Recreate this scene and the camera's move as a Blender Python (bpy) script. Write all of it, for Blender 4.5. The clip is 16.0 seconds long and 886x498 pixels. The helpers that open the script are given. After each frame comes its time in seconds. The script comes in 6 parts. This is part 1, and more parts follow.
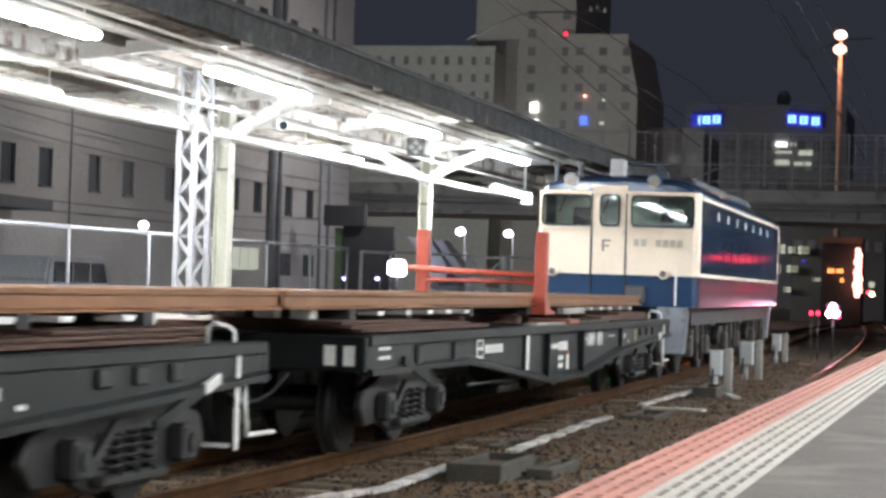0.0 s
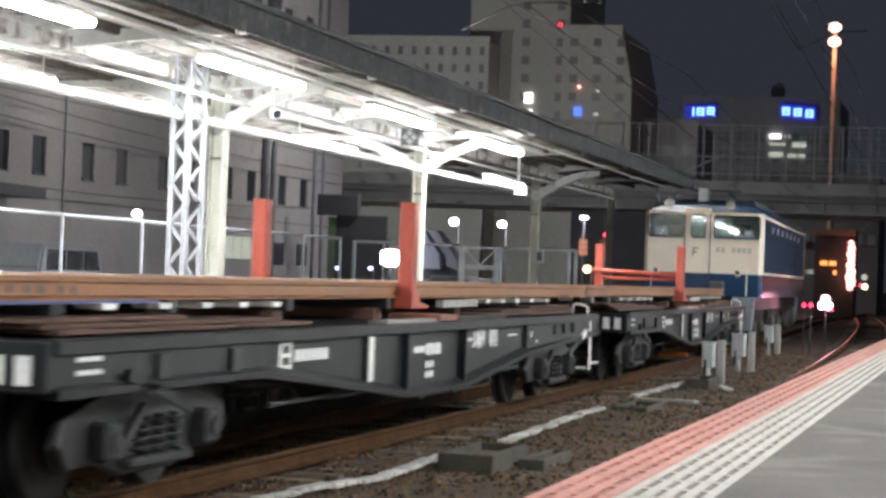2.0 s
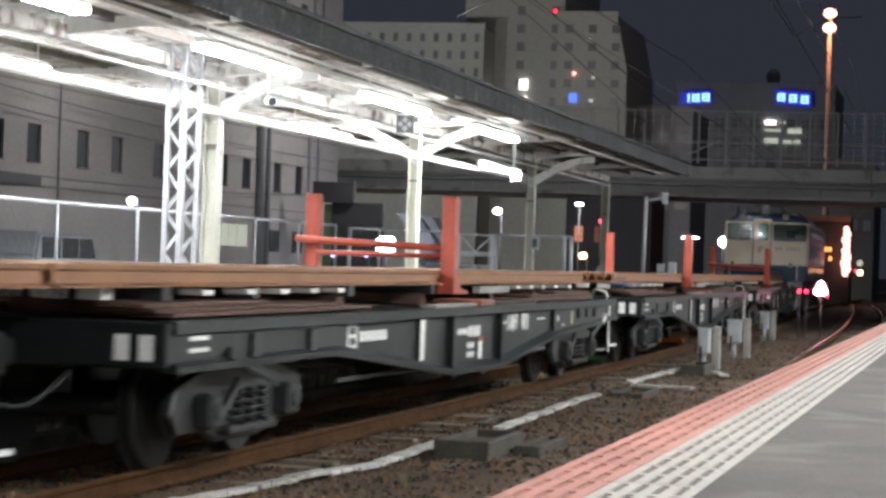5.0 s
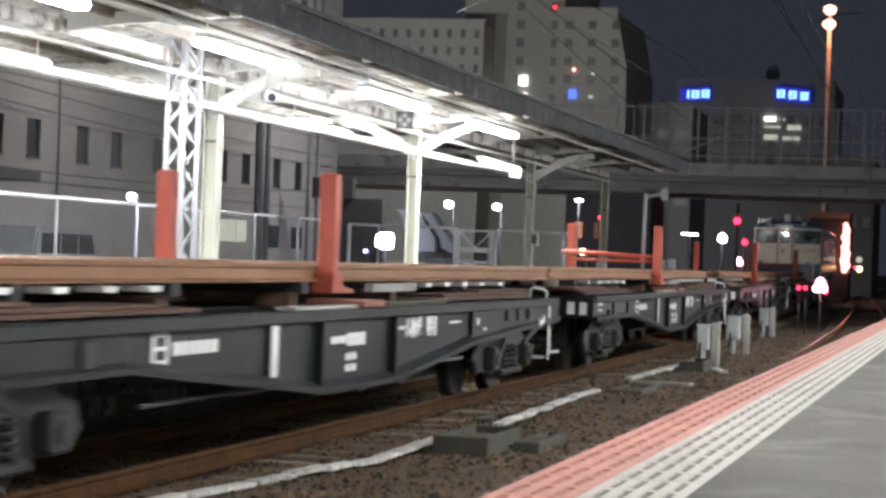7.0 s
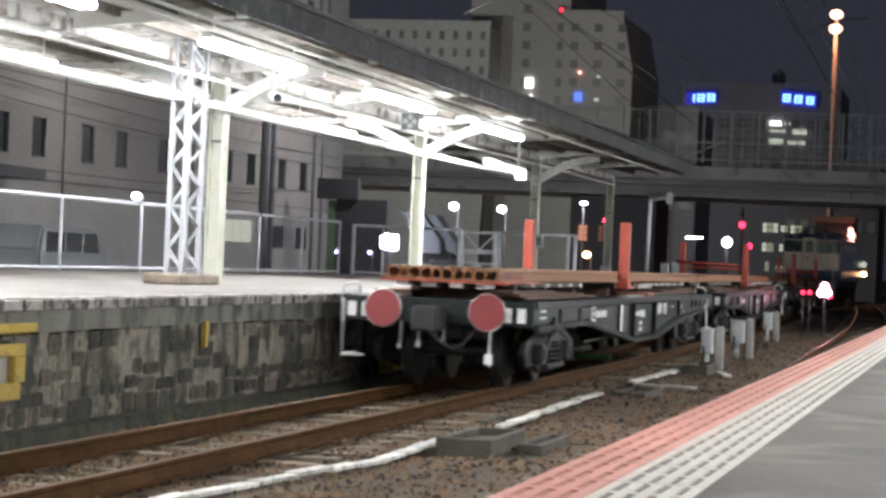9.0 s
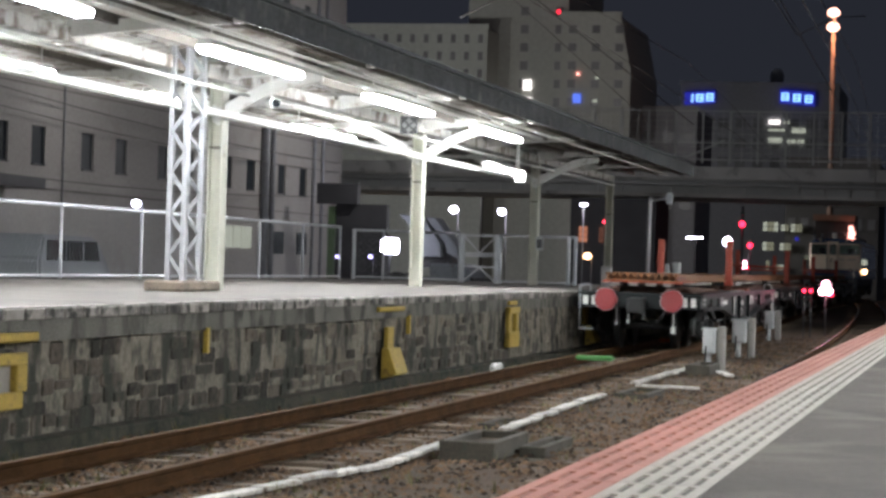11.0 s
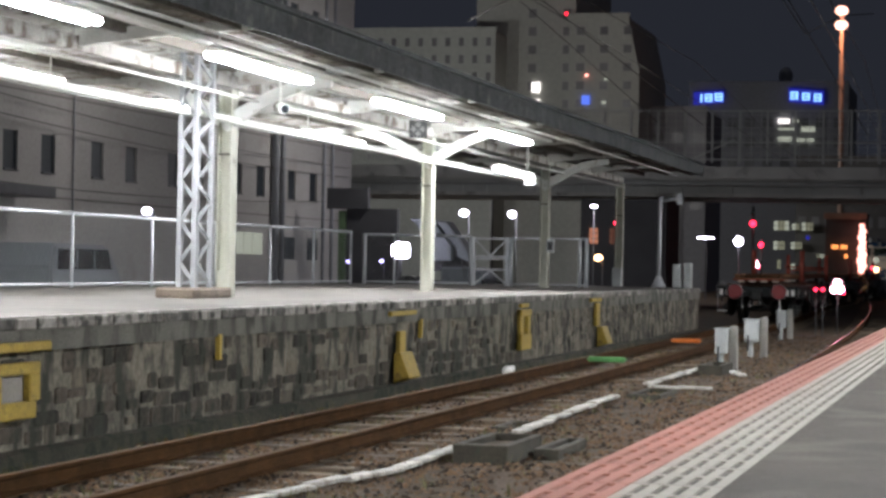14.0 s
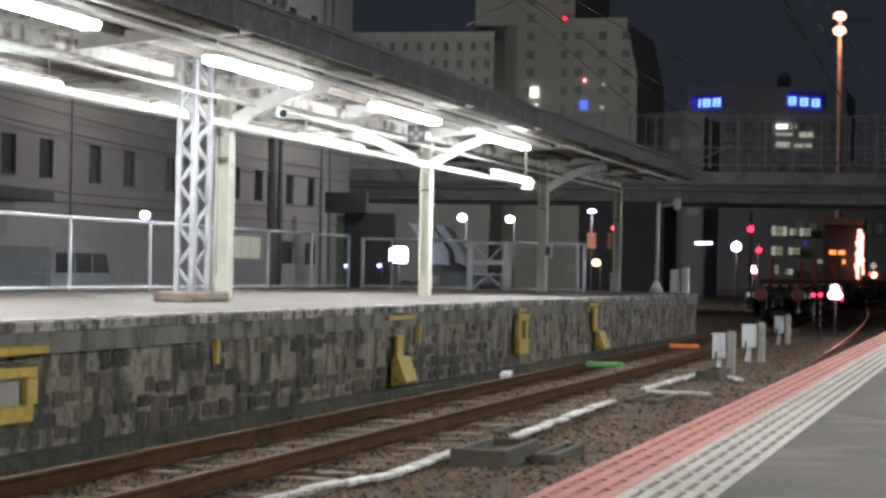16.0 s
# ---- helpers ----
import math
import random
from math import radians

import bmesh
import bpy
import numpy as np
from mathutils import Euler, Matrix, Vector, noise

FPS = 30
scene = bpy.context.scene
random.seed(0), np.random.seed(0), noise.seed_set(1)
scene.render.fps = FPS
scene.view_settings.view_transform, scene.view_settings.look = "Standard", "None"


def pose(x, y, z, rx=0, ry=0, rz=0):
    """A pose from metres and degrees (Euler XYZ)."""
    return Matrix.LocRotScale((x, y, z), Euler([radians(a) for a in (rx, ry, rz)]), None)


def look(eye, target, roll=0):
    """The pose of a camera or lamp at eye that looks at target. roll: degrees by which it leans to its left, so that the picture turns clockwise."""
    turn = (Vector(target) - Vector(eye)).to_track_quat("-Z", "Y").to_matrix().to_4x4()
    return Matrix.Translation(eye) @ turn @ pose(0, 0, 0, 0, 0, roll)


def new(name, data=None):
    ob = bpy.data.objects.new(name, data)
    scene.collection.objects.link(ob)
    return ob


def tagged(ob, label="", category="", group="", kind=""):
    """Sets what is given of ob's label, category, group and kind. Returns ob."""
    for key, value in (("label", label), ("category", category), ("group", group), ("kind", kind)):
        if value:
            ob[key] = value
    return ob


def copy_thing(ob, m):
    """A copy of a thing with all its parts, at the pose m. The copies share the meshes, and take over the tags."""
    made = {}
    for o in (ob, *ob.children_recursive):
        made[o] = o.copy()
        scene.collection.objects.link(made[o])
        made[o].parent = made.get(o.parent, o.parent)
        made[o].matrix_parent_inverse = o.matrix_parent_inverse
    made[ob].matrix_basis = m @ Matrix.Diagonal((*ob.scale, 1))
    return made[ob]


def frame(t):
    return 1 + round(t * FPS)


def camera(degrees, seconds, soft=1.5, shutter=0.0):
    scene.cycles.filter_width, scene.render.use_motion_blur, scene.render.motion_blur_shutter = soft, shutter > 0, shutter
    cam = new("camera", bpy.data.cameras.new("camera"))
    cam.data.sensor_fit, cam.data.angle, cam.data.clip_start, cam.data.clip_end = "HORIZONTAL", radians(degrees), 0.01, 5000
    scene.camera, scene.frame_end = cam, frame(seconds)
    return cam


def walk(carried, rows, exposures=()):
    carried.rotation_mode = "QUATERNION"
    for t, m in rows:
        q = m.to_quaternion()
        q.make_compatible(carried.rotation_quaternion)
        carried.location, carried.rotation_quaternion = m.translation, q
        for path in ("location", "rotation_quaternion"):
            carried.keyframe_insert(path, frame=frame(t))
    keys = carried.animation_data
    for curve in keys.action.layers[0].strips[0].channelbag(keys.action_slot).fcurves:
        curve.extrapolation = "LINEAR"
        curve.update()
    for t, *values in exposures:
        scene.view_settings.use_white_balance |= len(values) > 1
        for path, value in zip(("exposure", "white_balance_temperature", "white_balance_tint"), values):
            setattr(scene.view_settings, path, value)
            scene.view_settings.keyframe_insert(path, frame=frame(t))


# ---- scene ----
EYE = (0, 0, 1.55)
cam = camera(22.73, 16.0, soft=3.0, shutter=0.5)
walk(cam, [
    (0, look(EYE, (-24.35, 96.98, 3.12), 1.81)),
    (0.5, look(EYE, (-24.26, 97.00, 3.02), 2.09)),
    (1, look(EYE, (-24.22, 97.01, 2.90), 2.19)),
    (1.5, look(EYE, (-24.08, 97.05, 2.79), 2.17)),
    (2, look(EYE, (-24.04, 97.06, 2.68), 2.14)),
    (2.5, look(EYE, (-24.00, 97.07, 2.59), 2.21)),
    (3, look(EYE, (-23.93, 97.09, 2.49), 2.04)),
    (3.5, look(EYE, (-23.81, 97.12, 2.40), 2.03)),
    (4, look(EYE, (-23.79, 97.13, 2.31), 1.96)),
    (6.5, look(EYE, (-23.86, 97.11, 1.90), 2.13)),
    (7, look(EYE, (-23.79, 97.13, 1.91), 2.10)),
    (7.5, look(EYE, (-23.84, 97.12, 1.91), 2.10)),
    (8, look(EYE, (-23.85, 97.11, 1.96), 2.29)),
    (8.5, look(EYE, (-23.90, 97.10, 1.98), 2.52)),
    (9, look(EYE, (-23.99, 97.08, 1.98), 2.54)),
    (11.5, look(EYE, (-24.17, 97.03, 2.18), 1.50)),
    (12, look(EYE, (-24.35, 96.99, 2.18), 1.32)),
    (12.5, look(EYE, (-24.44, 96.97, 2.21), 1.37)),
    (13, look(EYE, (-24.45, 96.96, 2.23), 1.08)),
    (13.5, look(EYE, (-24.45, 96.96, 2.23), 0.91)),
    (14, look(EYE, (-24.50, 96.95, 2.28), 1.01)),
    (14.5, look(EYE, (-24.57, 96.93, 2.31), 1.05)),
    (15, look(EYE, (-24.68, 96.90, 2.31), 1.06)),
    (15.5, look(EYE, (-24.54, 96.94, 2.35), 0.98)),
    (16, look(EYE, (-24.41, 96.97, 2.49), 1.14)),
], exposures=[(0, 2.54), (9.2, 2.54), (11.3, 2.07), (16, 2.05)])

# ---- light ----
world = bpy.data.worlds.new("night_sky")
scene.world = world
world.use_nodes = True
wn = world.node_tree.nodes["Background"]
wn.inputs["Color"].default_value = (0.26, 0.29, 0.40, 1)
wn.inputs["Strength"].default_value = 0.0165


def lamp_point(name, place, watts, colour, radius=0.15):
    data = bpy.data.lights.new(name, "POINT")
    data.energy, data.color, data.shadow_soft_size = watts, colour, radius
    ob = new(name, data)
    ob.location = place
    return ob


# ---- materials ----
MATS = {}


def mat(name, colour, rough=0.7, metal=0.0, vary=0.25, grain=40.0, blotch=2.0, bump=0.15, dirt=None, dirt_amount=0.0, per_object=0.0, per_island=0.0, glow=None, glow_strength=0.0, spec=None, streak=False, world_space=False):
    """A procedural surface: colour varied at two scales, optional dirt, fine relief."""
    if name in MATS:
        return MATS[name]
    m = bpy.data.materials.new(name)
    m.use_nodes = True
    nt = m.node_tree
    nd, lk = nt.nodes, nt.links
    bsdf = nd["Principled BSDF"]
    bsdf.inputs["Roughness"].default_value = rough
    bsdf.inputs["Metallic"].default_value = metal
    if spec is not None:
        bsdf.inputs["Specular IOR Level"].default_value = spec
    if glow is not None:
        bsdf.inputs["Base Color"].default_value = (*colour, 1)
        bsdf.inputs["Emission Color"].default_value = (*glow, 1)
        bsdf.inputs["Emission Strength"].default_value = glow_strength
        MATS[name] = m
        return m
    tc = nd.new("ShaderNodeTexCoord")
    src = tc.outputs["Object"]
    if world_space:
        src = nd.new("ShaderNodeNewGeometry").outputs["Position"]
    plain = src
    if streak:
        mp = nd.new("ShaderNodeMapping")
        mp.inputs["Scale"].default_value = (1.2, 1.2, 0.55)
        lk.new(src, mp.inputs["Vector"])
        src = mp.outputs["Vector"]
    n1 = nd.new("ShaderNodeTexNoise")
    n1.inputs["Scale"].default_value, n1.inputs["Detail"].default_value = blotch, 6
    n2 = nd.new("ShaderNodeTexNoise")
    n2.inputs["Scale"].default_value, n2.inputs["Detail"].default_value = grain, 4
    lk.new(src, n1.inputs["Vector"])
    lk.new(plain, n2.inputs["Vector"])
    mix = nd.new("ShaderNodeMath")
    mix.operation = "ADD"
    lk.new(n1.outputs["Fac"], mix.inputs[0])
    lk.new(n2.outputs["Fac"], mix.inputs[1])
    last = mix.outputs[0]
    for amount, kind, out in ((per_object, "ShaderNodeObjectInfo", "Random"), (per_island, "ShaderNodeNewGeometry", "Random Per Island")):
        if amount:
            oi = nd.new(kind)
            ma = nd.new("ShaderNodeMath")
            ma.operation = "MULTIPLY_ADD"
            ma.inputs[1].default_value, ma.inputs[2].default_value = amount, -amount / 2
            lk.new(oi.outputs[out], ma.inputs[0])
            ad = nd.new("ShaderNodeMath")
            ad.operation = "ADD"
            lk.new(last, ad.inputs[0])
            lk.new(ma.outputs[0], ad.inputs[1])
            last = ad.outputs[0]
    mr = nd.new("ShaderNodeMapRange")
    mr.inputs["From Min"].default_value, mr.inputs["From Max"].default_value = 0.6, 1.4
    mr.inputs["To Min"].default_value, mr.inputs["To Max"].default_value = 1 - vary * 1.4, 1 + vary * 1.4
    lk.new(last, mr.inputs["Value"])
    vm = nd.new("ShaderNodeVectorMath")
    vm.operation = "SCALE"
    vm.inputs[0].default_value = colour
    lk.new(mr.outputs["Result"], vm.inputs["Scale"])
    col = vm.outputs["Vector"]
    if dirt is not None:
        n3 = nd.new("ShaderNodeTexNoise")
        n3.inputs["Scale"].default_value, n3.inputs["Detail"].default_value = blotch * 2.3, 8
        lk.new(src, n3.inputs["Vector"])
        rm = nd.new("ShaderNodeMapRange")
        rm.inputs["From Min"].default_value = 0.72 - 0.45 * dirt_amount
        rm.inputs["From Max"].default_value = 0.86 - 0.45 * dirt_amount
        lk.new(n3.outputs["Fac"], rm.inputs["Value"])
        mx = nd.new("ShaderNodeMix")
        mx.data_type = "RGBA"
        mx.inputs["B"].default_value = (*dirt, 1)
        for s in mx.inputs:
            if s.name == "A" and s.type == "RGBA":
                lk.new(col, s)
            if s.name == "B" and s.type == "RGBA":
                s.default_value = (*dirt, 1)
        lk.new(rm.outputs["Result"], mx.inputs[0])
        col = [s for s in mx.outputs if s.type == "RGBA"][0]
    lk.new(col, bsdf.inputs["Base Color"])
    if bump:
        bp = nd.new("ShaderNodeBump")
        bp.inputs["Strength"].default_value, bp.inputs["Distance"].default_value = bump, 0.01
        lk.new(mix.outputs[0], bp.inputs["Height"])
        lk.new(bp.outputs["Normal"], bsdf.inputs["Normal"])
    MATS[name] = m
    return m


def glow(name, colour, strength):
    return mat(name, (0.02, 0.02, 0.02), 0.5, glow=colour, glow_strength=strength)


def glass(name, tint=(0.03, 0.035, 0.04), rough=0.08):
    m = mat(name, tint, rough, 0.0, vary=0.05, bump=0.0, spec=0.35)
    return m


CONCRETE = mat("platform_concrete", (0.110, 0.097, 0.083), 0.75, vary=0.34, blotch=0.8, grain=45, dirt=(0.075, 0.064, 0.055), dirt_amount=0.4, bump=0.25)
ASPHALT = mat("platform_asphalt", (0.043, 0.036, 0.0285), 0.9, vary=0.4, blotch=0.9, grain=70, dirt=(0.080, 0.070, 0.056), dirt_amount=0.45, bump=0.5)
STONE_LOOK = dict(rough=0.95, vary=0.55, blotch=1.5, grain=16, dirt=(0.040, 0.041, 0.031), dirt_amount=0.56, bump=0.8, streak=True, world_space=True)
STONE = mat("wall_stone", (0.11, 0.091, 0.069), per_object=0.75, **STONE_LOOK)
STONE_J = mat("wall_stone_joined", (0.17, 0.148, 0.116), per_island=0.35, **STONE_LOOK)
STONEMOSS = mat("wall_stone_mossy", (0.074, 0.063, 0.048), per_object=0.75, **STONE_LOOK)
MORTAR = mat("wall_mortar", (0.18, 0.16, 0.127), **STONE_LOOK)
COPING = mat("coping_stone", (0.25, 0.23, 0.21), 0.85, vary=0.45, blotch=2.5, grain=30, dirt=(0.05, 0.05, 0.044), dirt_amount=0.5, per_object=0.7, world_space=True, bump=0.4)
GROUND = mat("ballast_soil", (0.068, 0.042, 0.022), 0.95, vary=0.5, blotch=1.2, grain=38, dirt=(0.05, 0.048, 0.03), dirt_amount=0.35, bump=1.0)
BALLAST = mat("ballast_stones", (0.090, 0.054, 0.029), 0.9, vary=0.55, per_island=1.1, bump=0.3)
RAILSIDE = mat("rusty_rail", (0.056, 0.026, 0.009), 0.85, 0.0, spec=0.1, vary=0.4, blotch=4, grain=60, bump=0.4)
RAILTOP = mat("rail_head", (0.072, 0.036, 0.013), 0.75, 0.0, spec=0.15, vary=0.25, blotch=5, bump=0.2)
RAILSHINE = mat("rail_head_polished", (0.35, 0.33, 0.31), 0.25, 0.9, vary=0.1, blotch=5, bump=0.05)
SLEEPER = mat("timber_sleeper", (0.12, 0.09, 0.062), 0.9, vary=0.4, per_object=0.4, bump=0.5)
LOADRAIL = mat("new_rail_brown", (0.225, 0.103, 0.042), 0.62, 0.15, vary=0.18, blotch=1.5, grain=50, per_object=0.25, bump=0.15)
WAGON = mat("wagon_dark_grey", (0.0095, 0.0118, 0.0120), 0.42, spec=0.25, vary=0.3, blotch=1.2, grain=30, dirt=(0.026, 0.026, 0.024), dirt_amount=0.3, bump=0.15)
BOGIE = mat("bogie_black", (0.0125, 0.0128, 0.0122), 0.5, vary=0.4, blotch=3, dirt=(0.028, 0.023, 0.019), dirt_amount=0.3, bump=0.3)
STAKE = mat("stake_red_paint", (0.37, 0.062, 0.034), 0.55, vary=0.2, blotch=3, grain=40, dirt=(0.25, 0.07, 0.04), dirt_amount=0.3, bump=0.2)
BOLSTER = mat("bolster_brown", (0.105, 0.055, 0.037), 0.8, vary=0.3, blotch=4, per_object=0.4, bump=0.3)
MARKWHITE = mat("marking_white", (0.75, 0.75, 0.72), 0.6, vary=0.15, dirt=(0.35, 0.33, 0.3), dirt_amount=0.2, bump=0.0)
DISCRED = mat("tail_disc_red", (0.25, 0.033, 0.035), 0.4, vary=0.1, bump=0.05)
CREAM = mat("loco_cream", (0.82, 0.71, 0.57), 0.42, vary=0.08, blotch=1.5, dirt=(0.5, 0.4, 0.3), dirt_amount=0.1, bump=0.05)
BLUE = mat("loco_blue", (0.022, 0.052, 0.11), 0.07, vary=0.12, blotch=1.5, bump=0.05)
RUNGEAR = mat("loco_running_gear", (0.075, 0.066, 0.058), 0.65, vary=0.35, blotch=4, dirt=(0.04, 0.03, 0.022), dirt_amount=0.4, bump=0.2)
LOWSIDE = mat("loco_lower_side", (0.085, 0.088, 0.105), 0.16, vary=0.2, blotch=2, dirt=(0.07, 0.055, 0.045), dirt_amount=0.3, bump=0.05)
CABGREEN = mat("cab_interior_green", (0.24, 0.32, 0.27), 0.7, vary=0.12, bump=0.05)
LOCOGREY = mat("loco_grey", (0.20, 0.22, 0.25), 0.5, vary=0.2, blotch=2, dirt=(0.1, 0.08, 0.06), dirt_amount=0.3, bump=0.1)
ROOFDARK = mat("loco_roof", (0.06, 0.075, 0.10), 0.6, vary=0.25, bump=0.1)
CLEAR = mat("clear_cab_glass", (0.80, 0.86, 0.84), 0.02, vary=0.03, bump=0.0)
CLEAR.node_tree.nodes["Principled BSDF"].inputs["Transmission Weight"].default_value = 1.0
DARKGLASS = glass("dark_glass", (0.012, 0.014, 0.018), 0.12)
CHROME = mat("bright_metal", (0.6, 0.6, 0.6), 0.3, 0.9, vary=0.1, bump=0.05)
RUBBER = mat("black_rubber", (0.02, 0.02, 0.02), 0.7, vary=0.2, bump=0.1)
STEELWHITE = mat("canopy_white_paint", (0.66, 0.66, 0.63), 0.55, vary=0.14, blotch=2, dirt=(0.34, 0.29, 0.23), dirt_amount=0.25, bump=0.1)
ROOFWHITE = mat("canopy_soffit", (0.46, 0.445, 0.42), 0.7, vary=0.3, blotch=1.2, dirt=(0.13, 0.10, 0.075), dirt_amount=0.5, bump=0.1)
PURLIN = mat("canopy_purlin", (0.125, 0.11, 0.095), 0.7, vary=0.25, blotch=2, dirt=(0.08, 0.065, 0.05), dirt_amount=0.35, bump=0.1)
FASCIA = mat("fascia_corrugated", (0.062, 0.064, 0.067), 0.65, vary=0.4, blotch=1.8, grain=14, dirt=(0.15, 0.145, 0.14), dirt_amount=0.25, bump=0.1, streak=True)
COLUMN = mat("column_cream", (0.46, 0.46, 0.385), 0.5, vary=0.1, blotch=2, dirt=(0.3, 0.28, 0.22), dirt_amount=0.25, bump=0.08)
LATTICE = mat("lattice_galvanised", (0.32, 0.325, 0.335), 0.5, 0.2, vary=0.15, blotch=5, bump=0.1)
FENCEM = mat("fence_galvanised", (0.60, 0.62, 0.64), 0.45, 0.15, vary=0.1, blotch=4, bump=0.05)
MESHM = mat("wire_mesh", (0.30, 0.31, 0.32), 0.5, 0.3, vary=0.1, bump=0.0)
YELLOW = mat("yellow_paint", (0.42, 0.29, 0.045), 0.6, vary=0.25, blotch=4, dirt=(0.25, 0.17, 0.04), dirt_amount=0.35, bump=0.15)
TROUGH = mat("cable_trough_concrete", (0.33, 0.31, 0.285), 0.85, vary=0.2, blotch=2, dirt=(0.2, 0.17, 0.14), dirt_amount=0.3, bump=0.25)
OLDBOX = mat("weathered_concrete", (0.054, 0.047, 0.035), 0.9, vary=0.35, blotch=4, dirt=(0.05, 0.055, 0.04), dirt_amount=0.4, bump=0.4)
CABINET = mat("cabinet_grey", (0.50, 0.52, 0.52), 0.5, vary=0.1, blotch=3, dirt=(0.3, 0.27, 0.24), dirt_amount=0.2, bump=0.05)
TILEWHITE = mat("tactile_white", (0.29, 0.268, 0.234), 0.7, vary=0.12, blotch=3, dirt=(0.26, 0.24, 0.215), dirt_amount=0.25, per_object=0.25, bump=0.15)
TILEPINK = mat("tactile_pink", (0.315, 0.131, 0.097), 0.7, vary=0.15, blotch=3, dirt=(0.3, 0.14, 0.12), dirt_amount=0.25, per_object=0.25, bump=0.15)
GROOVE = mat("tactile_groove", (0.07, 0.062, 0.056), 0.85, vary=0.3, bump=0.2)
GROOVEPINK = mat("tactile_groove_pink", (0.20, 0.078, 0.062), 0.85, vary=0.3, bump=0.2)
BLDG_A = mat("rendered_wall_beige", (0.36, 0.34, 0.325), 0.85, vary=0.15, blotch=0.25, grain=8, dirt=(0.3, 0.27, 0.25), dirt_amount=0.25, bump=0.1)
LID = mat("trough_lid_concrete", (0.50, 0.48, 0.44), 0.85, vary=0.3, blotch=3, per_object=0.5, dirt=(0.22, 0.18, 0.14), dirt_amount=0.4, bump=0.25)
BEDGREY = mat("truck_bed_grey", (0.34, 0.37, 0.40), 0.5, vary=0.15, bump=0.05)
BLDG_B = mat("tower_wall_grey", (0.40, 0.42, 0.385), 0.85, vary=0.12, blotch=0.1, grain=3, bump=0.05)
BLDG_C = mat("tower_wall_beige", (0.375, 0.385, 0.35), 0.85, vary=0.12, blotch=0.1, grain=3, bump=0.05)
BLDG_D = mat("far_office_wall", (0.26, 0.265, 0.28), 0.8, vary=0.12, blotch=0.1, grain=3, bump=0.05)
BRIDGE = mat("bridge_concrete", (0.52, 0.52, 0.49), 0.85, vary=0.2, blotch=0.5, dirt=(0.22, 0.21, 0.2), dirt_amount=0.35, bump=0.2)
BRIDGESTEEL = mat("bridge_steel", (0.42, 0.43, 0.42), 0.6, vary=0.2, blotch=0.7, bump=0.1)
DARKSTEEL = mat("dark_steel", (0.07, 0.07, 0.075), 0.55, vary=0.2, bump=0.1)
WIREM = mat("overhead_wire", (0.16, 0.155, 0.145), 0.6, 0.3, vary=0.1, bump=0.0)
POLEM = mat("tower_pole_orange", (0.34, 0.23, 0.18), 0.5, vary=0.1, bump=0.0)
CARWHITE = mat("vehicle_white", (0.20, 0.21, 0.225), 0.35, vary=0.05, bump=0.0)
GREENP = mat("green_plastic", (0.10, 0.30, 0.09), 0.5, vary=0.1, bump=0.05)
ORANGEP = mat("orange_plastic", (0.75, 0.20, 0.03), 0.5, vary=0.1, bump=0.05)
TUBE = glow("fluorescent_tube", (0.93, 0.965, 1.0), 25.0)
G_WHITE = glow("lamp_white", (0.80, 0.78, 1.0), 4.0)
G_BLUEWHITE = glow("lamp_blue_white", (0.45, 0.40, 1.0), 1.2)
G_WINDOW = glow("lit_window", (1.0, 0.93, 0.9), 0.6)
G_WINDOWDIM = glow("lit_window_dim", (0.85, 0.9, 0.75), 0.10)
G_WINDOWLOW = glow("lit_window_low", (0.85, 0.85, 0.6), 0.045)
G_BLUESIGN = glow("blue_sign_face", (0.04, 0.05, 1.0), 0.075)
G_SIGNLETTER = glow("sign_letters", (0.22, 0.45, 1.0), 0.55)
G_RED = glow("red_signal", (1.0, 0.02, 0.06), 1.5)
G_REDBRIGHT = glow("red_signal_bright", (1.0, 0.03, 0.08), 4.0)
G_BEACON = glow("beacon_red", (1.0, 0.02, 0.05), 0.7)
G_PINK = glow("pink_white_lamp", (1.0, 0.40, 0.55), 5.0)
G_NEON = glow("neon_sign", (1.0, 0.34, 0.28), 1.0)
G_ORANGE = glow("orange_display", (1.0, 0.30, 0.08), 0.5)
G_TOWER = glow("tower_lamp", (1.0, 0.45, 0.33), 1.2)
G_BLUEWIN = glow("blue_window", (0.10, 0.20, 1.0), 0.25)
TOWERGLASS = mat("tower_glass", (0.15, 0.15, 0.155), 0.3, vary=0.4, blotch=0.35, bump=0.0)
WINGLASS = mat("office_glass", (0.022, 0.028, 0.034), 0.5, spec=0.12, vary=0.2, blotch=0.6, bump=0.0)
G_WARM = glow("warm_lamp", (1.0, 0.55, 0.25), 2.0)


# ---- mesh tools ----
def box(bm, x0, x1, y0, y1, z0, z1, mi=0):
    v = [bm.verts.new(p) for p in ((x0, y0, z0), (x1, y0, z0), (x1, y1, z0), (x0, y1, z0), (x0, y0, z1), (x1, y0, z1), (x1, y1, z1), (x0, y1, z1))]
    for f in ((3, 2, 1, 0), (4, 5, 6, 7), (0, 1, 5, 4), (1, 2, 6, 5), (2, 3, 7, 6), (3, 0, 4, 7)):
        bm.faces.new([v[i] for i in f]).material_index = mi


